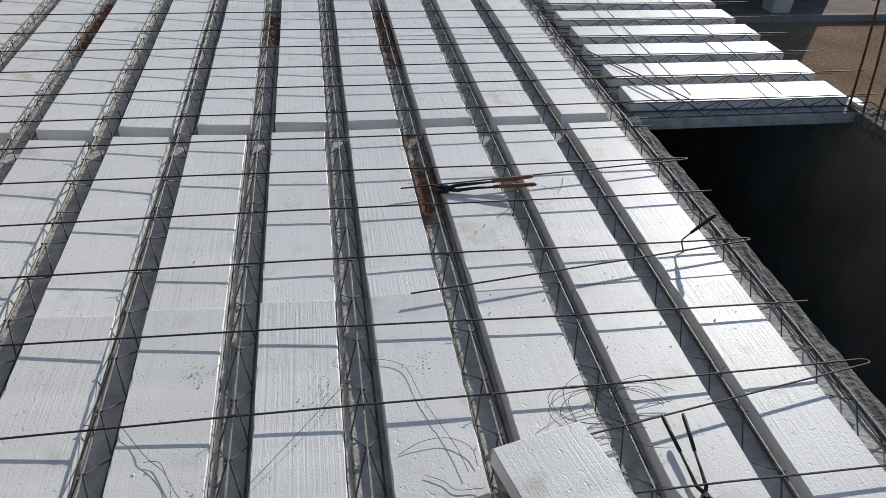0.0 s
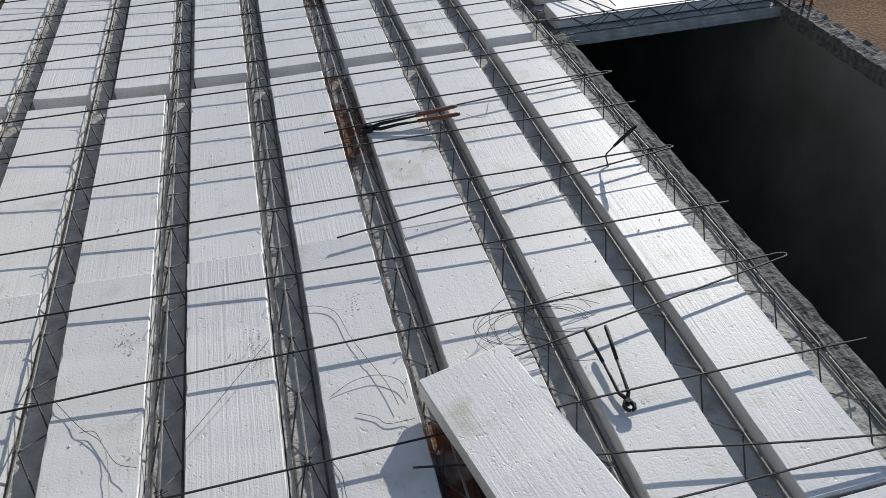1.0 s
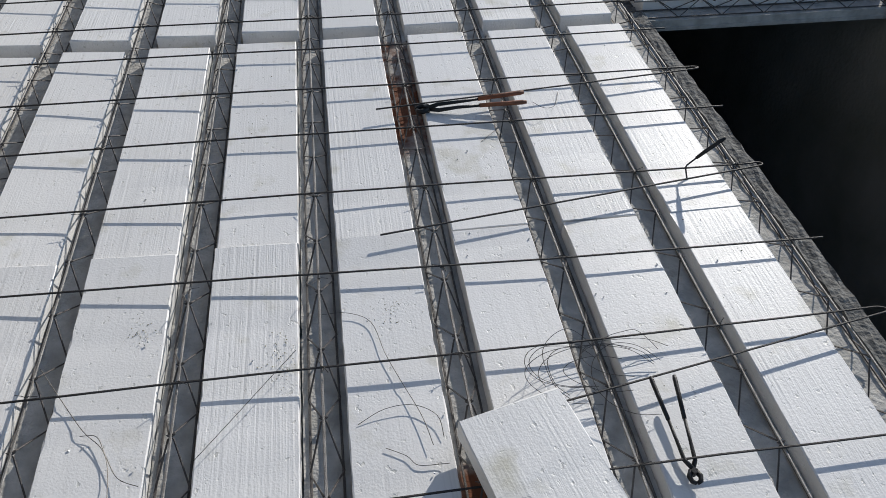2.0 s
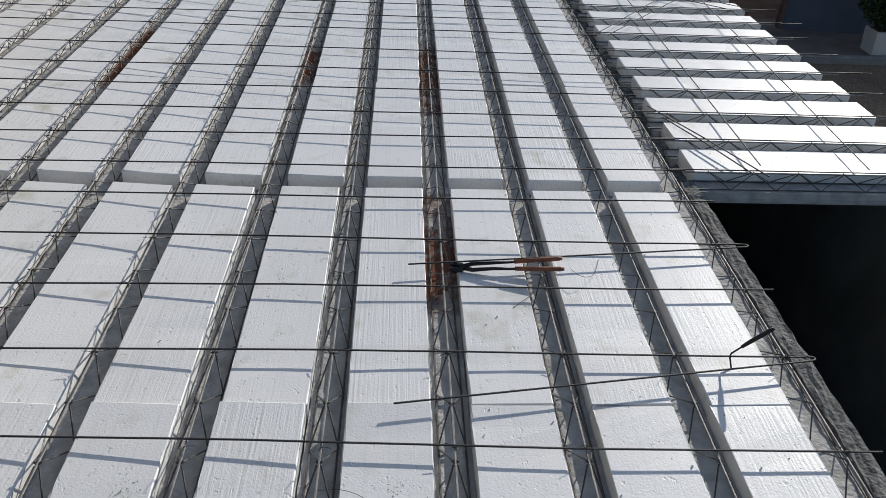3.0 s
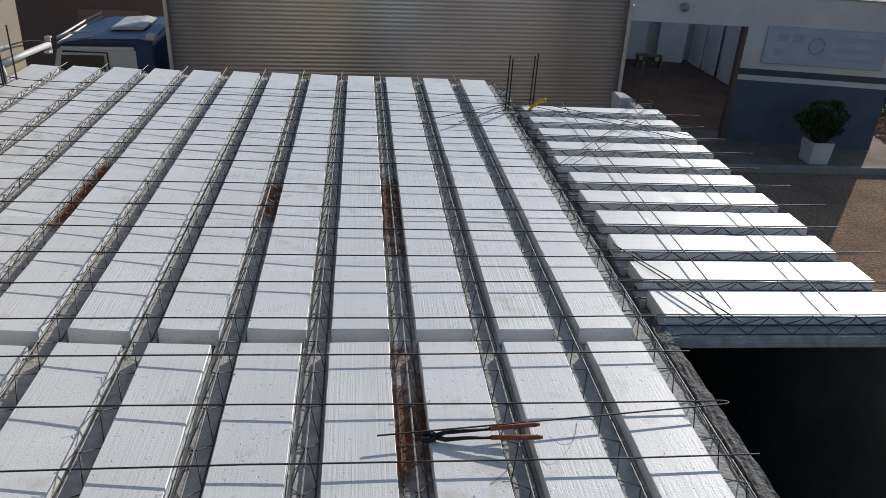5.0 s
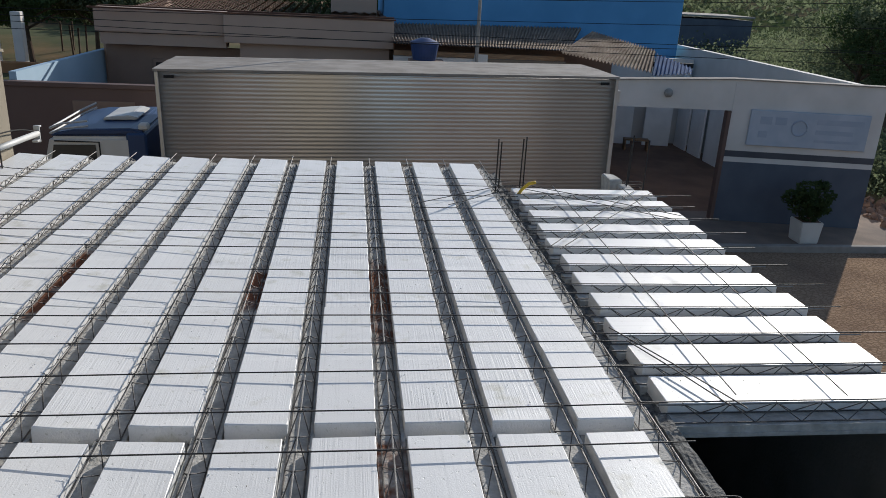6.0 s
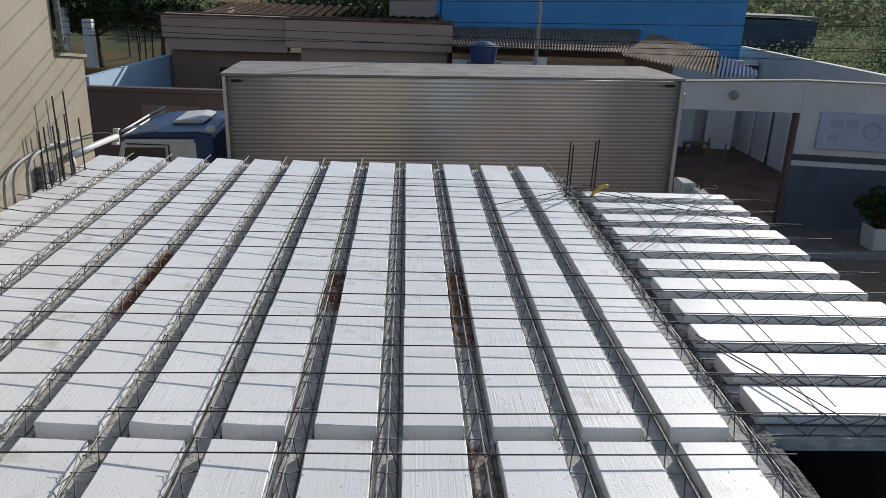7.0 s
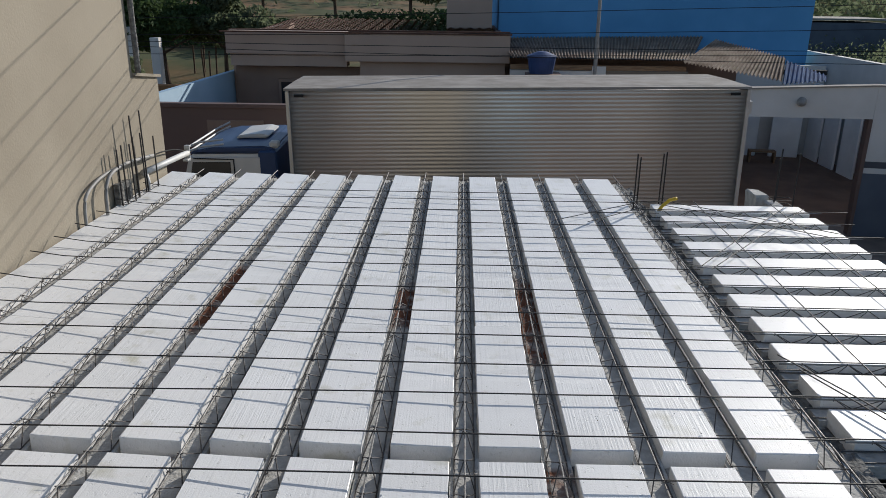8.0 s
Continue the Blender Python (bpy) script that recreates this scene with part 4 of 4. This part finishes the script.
part("sign_ring", bm, SIGN_INK, sign_ob)
bm = bmesh.new()
bmesh.ops.create_uvsphere(bm, u_segments=12, v_segments=8, radius=0.10, matrix=pose(-1.75, -0.05, 3.02))
lamp = part("wall_lamp", bm, CONDUIT, yard, "round grey wall lamp", True)
SIDE = math.tan(radians(9.5))
bm = bmesh.new()
prism(bm, [(2.88 - 0.204 * SIDE, T + 0.004), (3.08 - 0.204 * SIDE, T + 0.004), (3.08 - 11.5 * SIDE, 11.5), (2.88 - 11.5 * SIDE, 11.5)], 0.0, 3.34, "z")
part("side_wall", bm, WHITE_WALL, yard, "long white side wall of the yard")
yard_part("back_wall", [(-5.0, 1.2, 9.3, 9.45, 0, 3.0)], WHITE_WALL)
bm = bmesh.new()
prism(bm, [(-5.0, 3.124), (-0.28, 3.384), (3.12, 3.384), (3.12, 3.41), (-0.28, 3.41), (-5.0, 3.15)], -0.03, T + 0.03, "y")
part("coping", bm, KERB, yard, "grey weathered coping")
yard_part("yard_floor", [(-5.0, 0.9, T + 0.004, 9.29, -0.05, 0.12)], SOIL, "brown earth floor of the yard")
yard_part("yard_floor", [(0.904, 2.8, T + 0.004, 9.29, -0.05, 0.118)], SOIL)
for k, (y, w, h) in enumerate([(2.6, 0.75, 2.1), (3.7, 0.8, 2.3), (4.7, 0.9, 2.4), (5.8, 0.9, 2.4), (7.0, 0.9, 2.5), (8.1, 0.9, 2.5)]):
    x = 2.86 - y * SIDE
    bm = bmesh.new()
    prism(bm, [(x - 0.5, y), (x - 0.5 - w * SIDE, y + w), (x - 0.44 - w * SIDE, y + w), (x - 0.44, y)], 0.122, h, "z")
    part("leaning_panel", bm, PANEL_WHITE, yard)
for k, (x, w, h) in enumerate([(-2.6, 0.8, 2.3), (-1.5, 0.8, 2.2), (-0.3, 0.9, 2.3)]):
    part("leaning_panel", boxes((x, x + w, 8.7, 8.76, 0.122, h), bevel=0.01), PANEL_WHITE, yard)
yard_part("low_bench", [(-1.1, -0.3, 7.6, 7.9, 0.45, 0.5), (-1.1, -1.04, 7.6, 7.9, 0.12, 0.45), (-0.36, -0.3, 7.6, 7.9, 0.12, 0.45)], WOOD)


# ---- plants ----
def leaf_cloud(count, centre, radii, size, seed, clumps=14):
    """Many small folded leaves gathered in clumps, so that the outline is uneven and has gaps."""
    rg = np.random.RandomState(seed)
    cc = rg.normal(size=(clumps, 3))
    cc /= np.linalg.norm(cc, axis=1)[:, None]
    cc *= rg.uniform(0.35, 0.95, size=(clumps, 1))
    cr = rg.uniform(0.22, 0.45, size=clumps)
    which = rg.randint(0, clumps, count)
    p = rg.normal(size=(count, 3))
    p /= np.linalg.norm(p, axis=1)[:, None]
    p = cc[which] + p * (cr[which] * rg.uniform(0.5, 1.0, count) ** 0.5)[:, None]
    p = p * np.array(radii) + np.array(centre)
    u = rg.normal(size=(count, 3))
    u /= np.linalg.norm(u, axis=1)[:, None]
    w = np.cross(u, rg.normal(size=(count, 3)))
    w /= np.linalg.norm(w, axis=1)[:, None]
    s = size * rg.uniform(0.6, 1.3, size=(count, 1))
    v = np.stack([p - u * s, p + w * s * 0.5 + np.cross(u, w) * s * 0.15, p + u * s, p - w * s * 0.5 + np.cross(u, w) * s * 0.15], axis=1).reshape(-1, 3)
    f = np.arange(count * 4).reshape(-1, 4)
    me = bpy.data.meshes.new("crown")
    me.from_pydata(v.tolist(), [], f.tolist())
    return me


def tree(x, y, z, height, spread, seed, label, leaf=0.16, count=5000, mat=LEAF, group=""):
    rr = random.Random(seed)
    ob = thing("tree", label, "tree", pose(x, y, z), group)
    bm = bmesh.new()
    th = height * 0.5
    r0 = 0.03 * height
    lean = rr.uniform(-0.1, 0.1) * height
    tube(bm, [(0, 0, 0), (lean * 0.3, 0, th * 0.5), (lean * 0.6, 0.05, th), (lean, 0.1, height * 0.75)], [r0, r0 * 0.75, r0 * 0.55, r0 * 0.2], 8)
    for k in range(6):
        a = k * 1.05 + rr.uniform(-0.3, 0.3)
        b = th * rr.uniform(0.65, 1.1)
        e = spread * rr.uniform(0.5, 0.8)
        tube(bm, [(lean * 0.5, 0, b), (lean * 0.5 + e * 0.5 * math.cos(a), e * 0.5 * math.sin(a), b + height * 0.12), (lean * 0.6 + e * math.cos(a), e * math.sin(a), b + height * rr.uniform(0.15, 0.35))], [r0 * 0.45, r0 * 0.3, r0 * 0.1], 6)
    part("trunk", bm, BARK, ob)
    me = leaf_cloud(count, (lean * 0.7, 0, height * 0.72), (spread, spread, height * 0.33), leaf, seed, 18)
    me.materials.append(mat)
    crown = new("crown", me)
    crown.parent = ob
    return ob


# potted shrub on the pavement
pot = thing("potted_shrub", "dark leafy shrub in a square white pot on the pavement", "potted plant", pose(9.72, 12.42, GROUND + 0.13) @ Matrix.Scale(0.84, 4))
bm = bmesh.new()
prism(bm, [(-0.26, -0.26), (0.26, -0.26), (0.26, 0.26), (-0.26, 0.26)], 0.0, 0.58, "z")
for v in bm.verts:
    if v.co.z > 0.4:
        v.co.x *= 1.15
        v.co.y *= 1.15
bmesh.ops.bevel(bm, geom=bm.edges[:], offset=0.02, segments=2, affect="EDGES")
part("pot", bm, WHITE_PAINT, pot, "square white pot")
bm = boxes((-0.25, 0.25, -0.25, 0.25, 0.5, 0.584))
part("soil", bm, SOIL, pot)
bm = bmesh.new()
tube(bm, [(0, 0, 0.6), (0.04, 0, 1.0), (-0.03, 0.02, 1.4)], [0.03, 0.025, 0.012], 6)
tube(bm, [(0.03, 0, 0.9), (0.3, 0.1, 1.25)], [0.018, 0.008], 5)
tube(bm, [(0.03, 0, 0.95), (-0.3, -0.05, 1.3)], [0.018, 0.008], 5)
part("stem", bm, BARK, pot)
me = leaf_cloud(1700, (0.1, 0, 1.2), (1.0, 0.6, 0.55), 0.07, 31, 14)
me.materials.append(LEAF_DARK)
new("leaves", me).parent = pot

me = leaf_cloud(420, (-3.12, 4.0, 0.97), (0.14, 0.16, 0.10), 0.028, 55, 7)
me.materials.append(LEAF)
tagged(new("wall_weed", me), "small green weed growing on the wall's coping", "weed", kind="stuff")

# ---- brown wall and house across the street ----
gate = thing("boundary_wall", "long dark brown street wall with a raised coping", "wall", pose(-2.15, 14.6, GROUND))
part("wall_face", boxes((-9.5, 5.8, 0, 0.15, 0, 2.62)), BROWN, gate)
part("coping", boxes((-9.5, 5.8, -0.04, 0.19, 2.624, 2.72), bevel=0.01), BROWN, gate)
part("gate_panel", boxes((-3.9, -2.62, -0.035, -0.004, 0.1, 2.36), bevel=0.012), MAUVE_DARK, gate, "brown sheet gate")

low = thing("garden_wall", "low pale blue garden wall, partly in sun", "wall", pose(-7.19, 14.8, GROUND, 0, 0, -3.1))
part("wall_face", boxes((-0.15, 0, 0, 5.6, 0, 2.89)), PALE_BLUE, low)
part("blue_return", boxes((0.004, 0.75, 5.45, 5.6, 0, 2.89)), PALE_BLUE, low)
bm = bmesh.new()
bmesh.ops.create_cone(bm, cap_ends=True, segments=12, radius1=0.11, radius2=0.09, depth=0.34, matrix=pose(0.62, 5.35, 2.5))
part("gas_bottle", bm, WHITE_PAINT, low)

house = thing("house", "single-storey mauve plastered house with parapet and old tiled roof", "house", pose(0.23, 19.3, -4.22) @ Matrix.Diagonal((1.10, 1.12, 1.12, 1)))
# shade under the parapet is put into this wall's darker plaster colour
part("left_wall", boxes((-6.4, -3.0, 0.4, 0.6, 0, 3.28)), MAUVE_DARK, house, "recessed wall in a darker brown that carries its shade")
part("left_parapet", boxes((-6.5, -3.45, 0.0, 0.55, 3.62, 4.16), (-6.42, -3.45, 0.08, 0.55, 3.32, 3.616)), MAUVE, house)
part("right_parapet", boxes((-3.446, 0.66, -0.25, 0.55, 3.48, 4.14), bevel=0.01), MAUVE, house)
part("right_wall", boxes((-3.1, 0.56, -0.05, 0.4, 0, 3.476)), MAUVE, house)
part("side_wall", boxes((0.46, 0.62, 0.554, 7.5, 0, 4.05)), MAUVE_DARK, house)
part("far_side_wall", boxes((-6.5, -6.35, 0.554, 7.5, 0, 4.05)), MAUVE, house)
win = part("window", boxes((-5.3, -4.2, 0.34, 0.396, 1.9, 2.98), bevel=0.01), MAUVE_DARK, house, "dark window")
part("pane", boxes((-5.22, -4.28, 0.325, 0.336, 1.98, 2.9)), GLASSY, win)
part("capping", boxes((-6.55, 0.7, -0.28, -0.2, 4.144, 4.18), (-6.55, 0.7, 0.5, 0.6, 4.144, 4.19)), CLAY, house)
bm = bmesh.new()
rows = 26
for i in range(rows):
    y0_, y1_ = 0.62 + 6.6 * i / rows, 0.62 + 6.6 * (i + 1) / rows
    za, zb = 4.0 + 0.2 * i / rows, 4.0 + 0.2 * (i + 1) / rows
    for k in range(24):
        x0_, x1_ = -6.3 + 6.7 * k / 24, -6.3 + 6.7 * (k + 1) / 24
        xm, jz = (x0_ + x1_) / 2, 0.012 * noise.noise(Vector((k * 3.1, i * 2.7, 0)))
        v = [bm.verts.new(c) for c in ((x0_, y0_, za + jz), (xm, y0_, za + 0.06 + jz), (x1_, y0_, za + jz), (x1_, y1_, zb - 0.02 + jz), (xm, y1_, zb + 0.04 + jz), (x0_, y1_, zb - 0.02 + jz))]
        bm.faces.new((v[0], v[1], v[4], v[5]))
        bm.faces.new((v[1], v[2], v[3], v[4]))
part("roof", bm, CLAY, house, "old red-brown tiled roof")
part("water_box", boxes((-1.0, 0.35, 3.9, 5.2, 3.6, 5.6), bevel=0.01), MAUVE, house, "plastered water-tank box")

# ---- blue building and lean-to roofs ----
blue = thing("blue_building", "tall building with a plain bright blue wall", "building", pose(6.0, 24.0, GROUND))
part("wall", boxes((-5.15, 5.15, 0, 6, 0, 5.9)), BLUE_WALL, blue)
part("roof", boxes((-5.25, 5.25, -0.1, 6.1, 5.904, 6.02)), KERB, blue)
part("wall_stain", boxes((-5.15, -4.9, -0.02, -0.004, 3.3, 3.6)), KERB, blue)


def corrugated(name, p00, p10, p01, p11, waves, amp, mat, parent, label=""):
    """A corrugated sheet between four corners; the waves run across the first edge."""
    bm = bmesh.new()
    p00, p10, p01, p11 = (Vector(p) for p in (p00, p10, p01, p11))
    nrm = (p10 - p00).cross(p01 - p00).normalized()
    rows = []
    n = waves * 6
    for j in range(9):
        v = j / 8
        rows.append([bm.verts.new(p00.lerp(p10, i / n).lerp(p01.lerp(p11, i / n), v) + nrm * amp * math.sin(2 * math.pi * waves * i / n)) for i in range(n + 1)])
    for a, b in zip(rows, rows[1:]):
        for i in range(n):
            bm.faces.new((a[i], a[i + 1], b[i + 1], b[i]))
    r = bmesh.ops.solidify(bm, geom=bm.faces[:], thickness=0.008)
    return part(name, bm, mat, parent, label)


shed = thing("lean_to", "lean-to with weathered corrugated roofs and a dark open front", "shed", pose(0, 0, 0))
corrugated("roof_sheet", (0.9, 17.6, -0.03), (5.5, 17.7, -0.05), (0.9, 23.8, 0.10), (7.6, 23.8, 0.22), 60, 0.03, ROOF_SHEET, shed, "brown fibre-cement sheet")
corrugated("side_sheet", (5.2, 17.4, -0.08), (7.0, 15.6, -0.31), (6.95, 20.5, 0.30), (8.0, 18.0, 0.02), 26, 0.032, ROOF_SHEET, shed, "pale weathered fibre-cement sheet")
corrugated("blue_sheet", (7.06, 15.7, -0.40), (8.3, 16.2, -0.36), (8.03, 18.0, -0.06), (9.2, 18.2, -0.42), 10, 0.025, BLUE_SHEET, shed, "blue painted sheet")
part("eave_beam", boxes((0.9, 5.4, 17.72, 17.82, -0.34, -0.22)), WOOD, shed)
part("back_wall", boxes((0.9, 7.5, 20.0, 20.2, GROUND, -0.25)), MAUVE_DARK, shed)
part("front_wall", boxes((0.9, 3.0, 17.75, 17.9, GROUND, -0.36)), WHITE_WALL, shed)
part("post", boxes((3.0, 3.35, 17.7, 17.9, GROUND, -0.24)), WHITE_WALL, shed)
part("dark_window", boxes((3.354, 5.5, 17.85, 17.9, -0.95, -0.36)), GLASSY, shed)
part("sill_wall", boxes((3.354, 7.0, 17.75, 17.9, GROUND, -0.956)), MAUVE_DARK, shed)
part("ridge_tarp", boxes((7.6, 9.2, 18.15, 18.25, -0.42, -0.3)), RUBBER, shed)

tank = thing("water_tank", "round dark blue plastic water tank with domed lid", "water tank", pose(1.62, 17.0, -0.36))
bm = bmesh.new()
bmesh.ops.create_cone(bm, cap_ends=True, segments=24, radius1=0.29, radius2=0.36, depth=0.42, matrix=pose(0, 0, 0.21))
part("body", bm, TANK, tank)
bm = bmesh.new()
bmesh.ops.create_cone(bm, cap_ends=True, segments=24, radius1=0.38, radius2=0.12, depth=0.10, matrix=pose(0, 0, 0.475))
part("lid", bm, TANK, tank)
solid("tank_stand", boxes((1.25, 2.1, 16.7, 17.35, GROUND, -0.364)), MAUVE_DARK, "brown masonry stand under the water tank", "tank stand")

pole = thing("utility_pole", "slender grey pole behind the lorry", "pole", pose(2.88, 16.6, GROUND))
bm = bmesh.new()
tube(bm, [(0, 0, 0), (0, 0, 9.2)], [0.05, 0.035], 10)
part("shaft", bm, CONDUIT, pole, smooth=True)
part("crossarm", boxes((-0.5, 0.5, -0.06, -0.0, 8.6, 8.7)), WOOD, pole)

far_b = thing("far_building", "low dark grey building behind the blue wall", "building", pose(20.6, 46.0, GROUND))
part("wall", boxes((0, 4.8, 0, 4, 0, 3.55)), GREY_DADO, far_b)
part("end_wall", boxes((-0.75, -0.004, 0.0, 4, 0, 3.7)), WHITE_WALL, far_b, "pale end wall")
part("roof", boxes((-0.8, 4.9, -0.1, 4.1, 3.704, 3.8)), KERB, far_b)

# ---- overhead lines ----
lines = [(12.6, 0.80, 0.0), (12.6, 1.05, 0.02), (12.7, 1.42, 0.03), (12.8, 0.62, -0.01), (12.4, 0.66, 0.012), (12.3, 1.75, 0.02)]
for i, (y, z, slope) in enumerate(lines):
    bm = bmesh.new()
    tube(bm, [(-22 + 4.6 * k, y, z + slope * (-22 + 4.6 * k) - 0.25 * (1 - ((k - 5) / 5) ** 2)) for k in range(11)], 0.006, 5)
    solid("overhead_line", bm, RUBBER, "thin dark overhead cable along the street", "cable", "overhead lines")
# service cables above the slab, whose shadows streak the beige wall
for i, (y, z) in enumerate(((1.30, 0.83), (1.813, 0.70), (2.015, 0.56), (2.224, 0.41), (2.36, 0.36), (2.48, 0.27), (2.62, 0.20), (2.9, 0.16))):
    cx, cy, cz = -2.985 + 4.0 * to_sun.x, y + 4.0 * to_sun.y, z + 4.0 * to_sun.z
    bm = bmesh.new()
    end = Vector((cx + z / 0.62 + 0.1, cy - 0.4 * (z / 0.62 + 0.1), cz))
    tube(bm, [(cx - 4.5, cy + 1.8, cz), (cx, cy, cz), end, end + to_sun * 18], 0.0042, 5)
    solid("service_cable", bm, RUBBER, "dark service cable strung above the slab", "cable", "service cables")

# ---- trees and far green ----
bm = bmesh.new()
bmesh.ops.create_grid(bm, x_segments=40, y_segments=40, size=1.0)
for v in bm.verts:
    x, y = -26 + 34 * v.co.x, 51 + 29 * v.co.y
    v.co = Vector((x, y, -2.15 + 0.045 * (y - 22) + 0.25 * noise.noise(Vector((x * 0.2, y * 0.2, 0)))))
solid("ground_terrace", bm, FIELD, "grassy terrace with bare orange soil behind the houses", "ground", kind="structure")
tree(-11.75, 27.5, -2.1, 3.7, 2.5, 3, "leafy dark green tree beside pale pillars", 0.11, 9000, LEAF_DARK)
tree(-9.75, 28.5, -2.0, 3.3, 1.6, 5, "leafy green tree beside the vegetable plot", 0.12, 6000)
tree(-14.9, 30.0, -1.9, 4.2, 2.9, 6, "leafy dark green tree behind the pillars", 0.13, 5000, LEAF_DARK)
for i, (x, y, h, sp) in enumerate(((-9.0, 52, 5, 3.5), (-3.5, 46, 5, 3.2), (1.0, 50, 5.4, 3.4), (-15, 56, 5, 4), (5.0, 45, 4.6, 3))):
    tree(x, y, -0.9, h, sp, 60 + i, "leafy green tree far behind the houses", 0.2, 3600, LEAF if i % 2 else LEAF_DARK, "trees behind the houses")
for x, y, h in ((-12.1, 25.2, 2.2), (-11.25, 25.2, 1.85)):
    bm = bmesh.new()
    box(bm, x - 0.16, x + 0.16, y, y + 0.32, -2.4, -2.0 + h, 0.02)
    solid("gate_pillar", bm, WHITE_WALL, "pale plastered pillar beside the leafy tree", "pillar", "pillars behind the garden wall")
solid("earth_bank", boxes((-12.6, -9.9, 24.6, 24.9, -3.0, -1.72), bevel=0.03), SOIL_ORANGE, "low bank of orange earth by the pillars", "bank")
rs = random.Random(21)
for i in range(14):
    x, y = -11.5 + 0.34 * i + rs.uniform(-0.08, 0.08), 29.5 + rs.uniform(-1, 1.2)
    bm = bmesh.new()
    tube(bm, [(x, y, -2.1), (x + rs.uniform(-0.05, 0.05), y, -0.75 + rs.uniform(-0.2, 0.2))], 0.035, 6)
    solid("garden_stake", bm, BARK, "thin wooden stake in the vegetable plot", "stake", "stakes of the plot")
ri = random.Random(77)
for i in range(44):
    y = 27 + ri.uniform(0, 34)
    x = 0.66 * (y + 2.3) + ri.uniform(0.5, 24) ** 1.02
    tree(x, y, GROUND - 0.3, ri.uniform(3.6, 5.2) + 0.03 * y, ri.uniform(2.2, 3.4), 100 + i, "leafy green tree in the wooded slope", 0.075, 9000, LEAF if i % 3 else LEAF_DARK, "trees of the wooded slope")
me = leaf_cloud(150000, (0, 115, -1.0), (120, 45, 7.5), 0.32, 404, 320)
me.materials.append(LEAF)
tagged(new("distant_woods", me), "dense dark green woods on the far slope", "woods", kind="stuff")
me = leaf_cloud(200000, (40, 42, -2.9), (24, 20, 2.2), 0.095, 406, 320)
me.materials.append(LEAF)
tagged(new("undergrowth", me), "thick green undergrowth below the trees", "undergrowth", kind="stuff")
me = leaf_cloud(30000, (-5, 40, -0.75), (17, 2.5, 1.1), 0.12, 407, 60)
me.materials.append(LEAF_DARK)
tagged(new("hedge", me), "uneven dark green hedge behind the houses", "hedge", kind="stuff")
me = leaf_cloud(16000, (15.5, 18.5, GROUND + 0.5), (2.6, 5.0, 0.9), 0.07, 405, 40)
me.materials.append(LEAF)
tagged(new("weeds", me), "green weeds on the vacant plot beside the yard", "weeds", kind="stuff")
bm = bmesh.new()
rr = random.Random(8)
for i in range(260):
    c = Vector((rr.uniform(12.4, 16.5), rr.uniform(13.2, 16.0), GROUND + 0.1))
    q = rr.uniform(0.05, 0.17)
    r = bmesh.ops.create_icosphere(bm, subdivisions=1, radius=q, matrix=Matrix.Translation(c))
    for v in r["verts"]:
        v.co += Vector((rr.uniform(-1, 1), rr.uniform(-1, 1), rr.uniform(-1, 1))) * q * 0.35
solid("rubble", bm, RUBBLE, "heap of broken rubble on the vacant plot", "rubble", kind="stuff")

# ---- foam crumbs and grit ----
bm = bmesh.new()
rc = random.Random(33)
for i in range(230):
    k = rc.choice(list(range(-8, 0)) + [1, 2, 3])
    cx = (k - 0.5 if k > 0 else k + 0.5) * PITCH
    x = cx + (rc.choice((-1, 1)) * rc.uniform(0.085, 0.112) if rc.random() < 0.6 else rc.uniform(-0.1, 0.1))
    y = rc.uniform(-2.3, -0.02) if rc.random() < 0.6 else rc.uniform(0.13, 4.2)
    q = rc.uniform(0.001, 0.0032)
    r = bmesh.ops.create_icosphere(bm, subdivisions=1, radius=q, matrix=Matrix.Translation((x, y, 0.003 + q * 0.6)))
    for v in r["verts"]:
        v.co += Vector((rc.uniform(-1, 1), rc.uniform(-1, 1), rc.uniform(-1, 1))) * q * 0.4
solid("foam_crumbs", bm, FOAM, "loose white foam crumbs scattered on the blocks", "crumbs", kind="stuff")

# dark mortar grit trodden into a few places of the foam
bm = bmesh.new()
for gx, gy, sx_, sy_, count in ((-0.165, -1.49, 0.035, 0.035, 90), (-0.43, -1.63, 0.022, 0.05, 80), (-0.786, -1.495, 0.02, 0.025, 45), (-0.90, -1.23, 0.02, 0.03, 20), (-0.08, -1.31, 0.015, 0.03, 40), (0.52, -1.5, 0.06, 0.30, 55), (0.86, -1.3, 0.06, 0.55, 80), (0.2, 0.35, 0.05, 0.15, 25), (-0.5, -0.5, 0.05, 0.2, 20), (1.5, 0.33, 0.2, 0.05, 30)):
    for i in range(count):
        x, y, q = rc.gauss(gx, sx_), rc.gauss(gy, sy_), rc.uniform(0.0007, 0.0018)
        bay = (x / PITCH) % 1.0
        if y > 0 and x > 1.1 or 0.2 < bay < 0.8:
            r = bmesh.ops.create_icosphere(bm, subdivisions=1, radius=q, matrix=Matrix.Translation((x, y, 0.0022)))
            for v in r["verts"]:
                v.co += Vector((rc.uniform(-1, 1), rc.uniform(-1, 1), rc.uniform(-0.5, 0.5))) * q * 0.6
solid("mortar_grit", bm, GRIT, "dark mortar grit scattered on the foam blocks", "grit", kind="stuff")
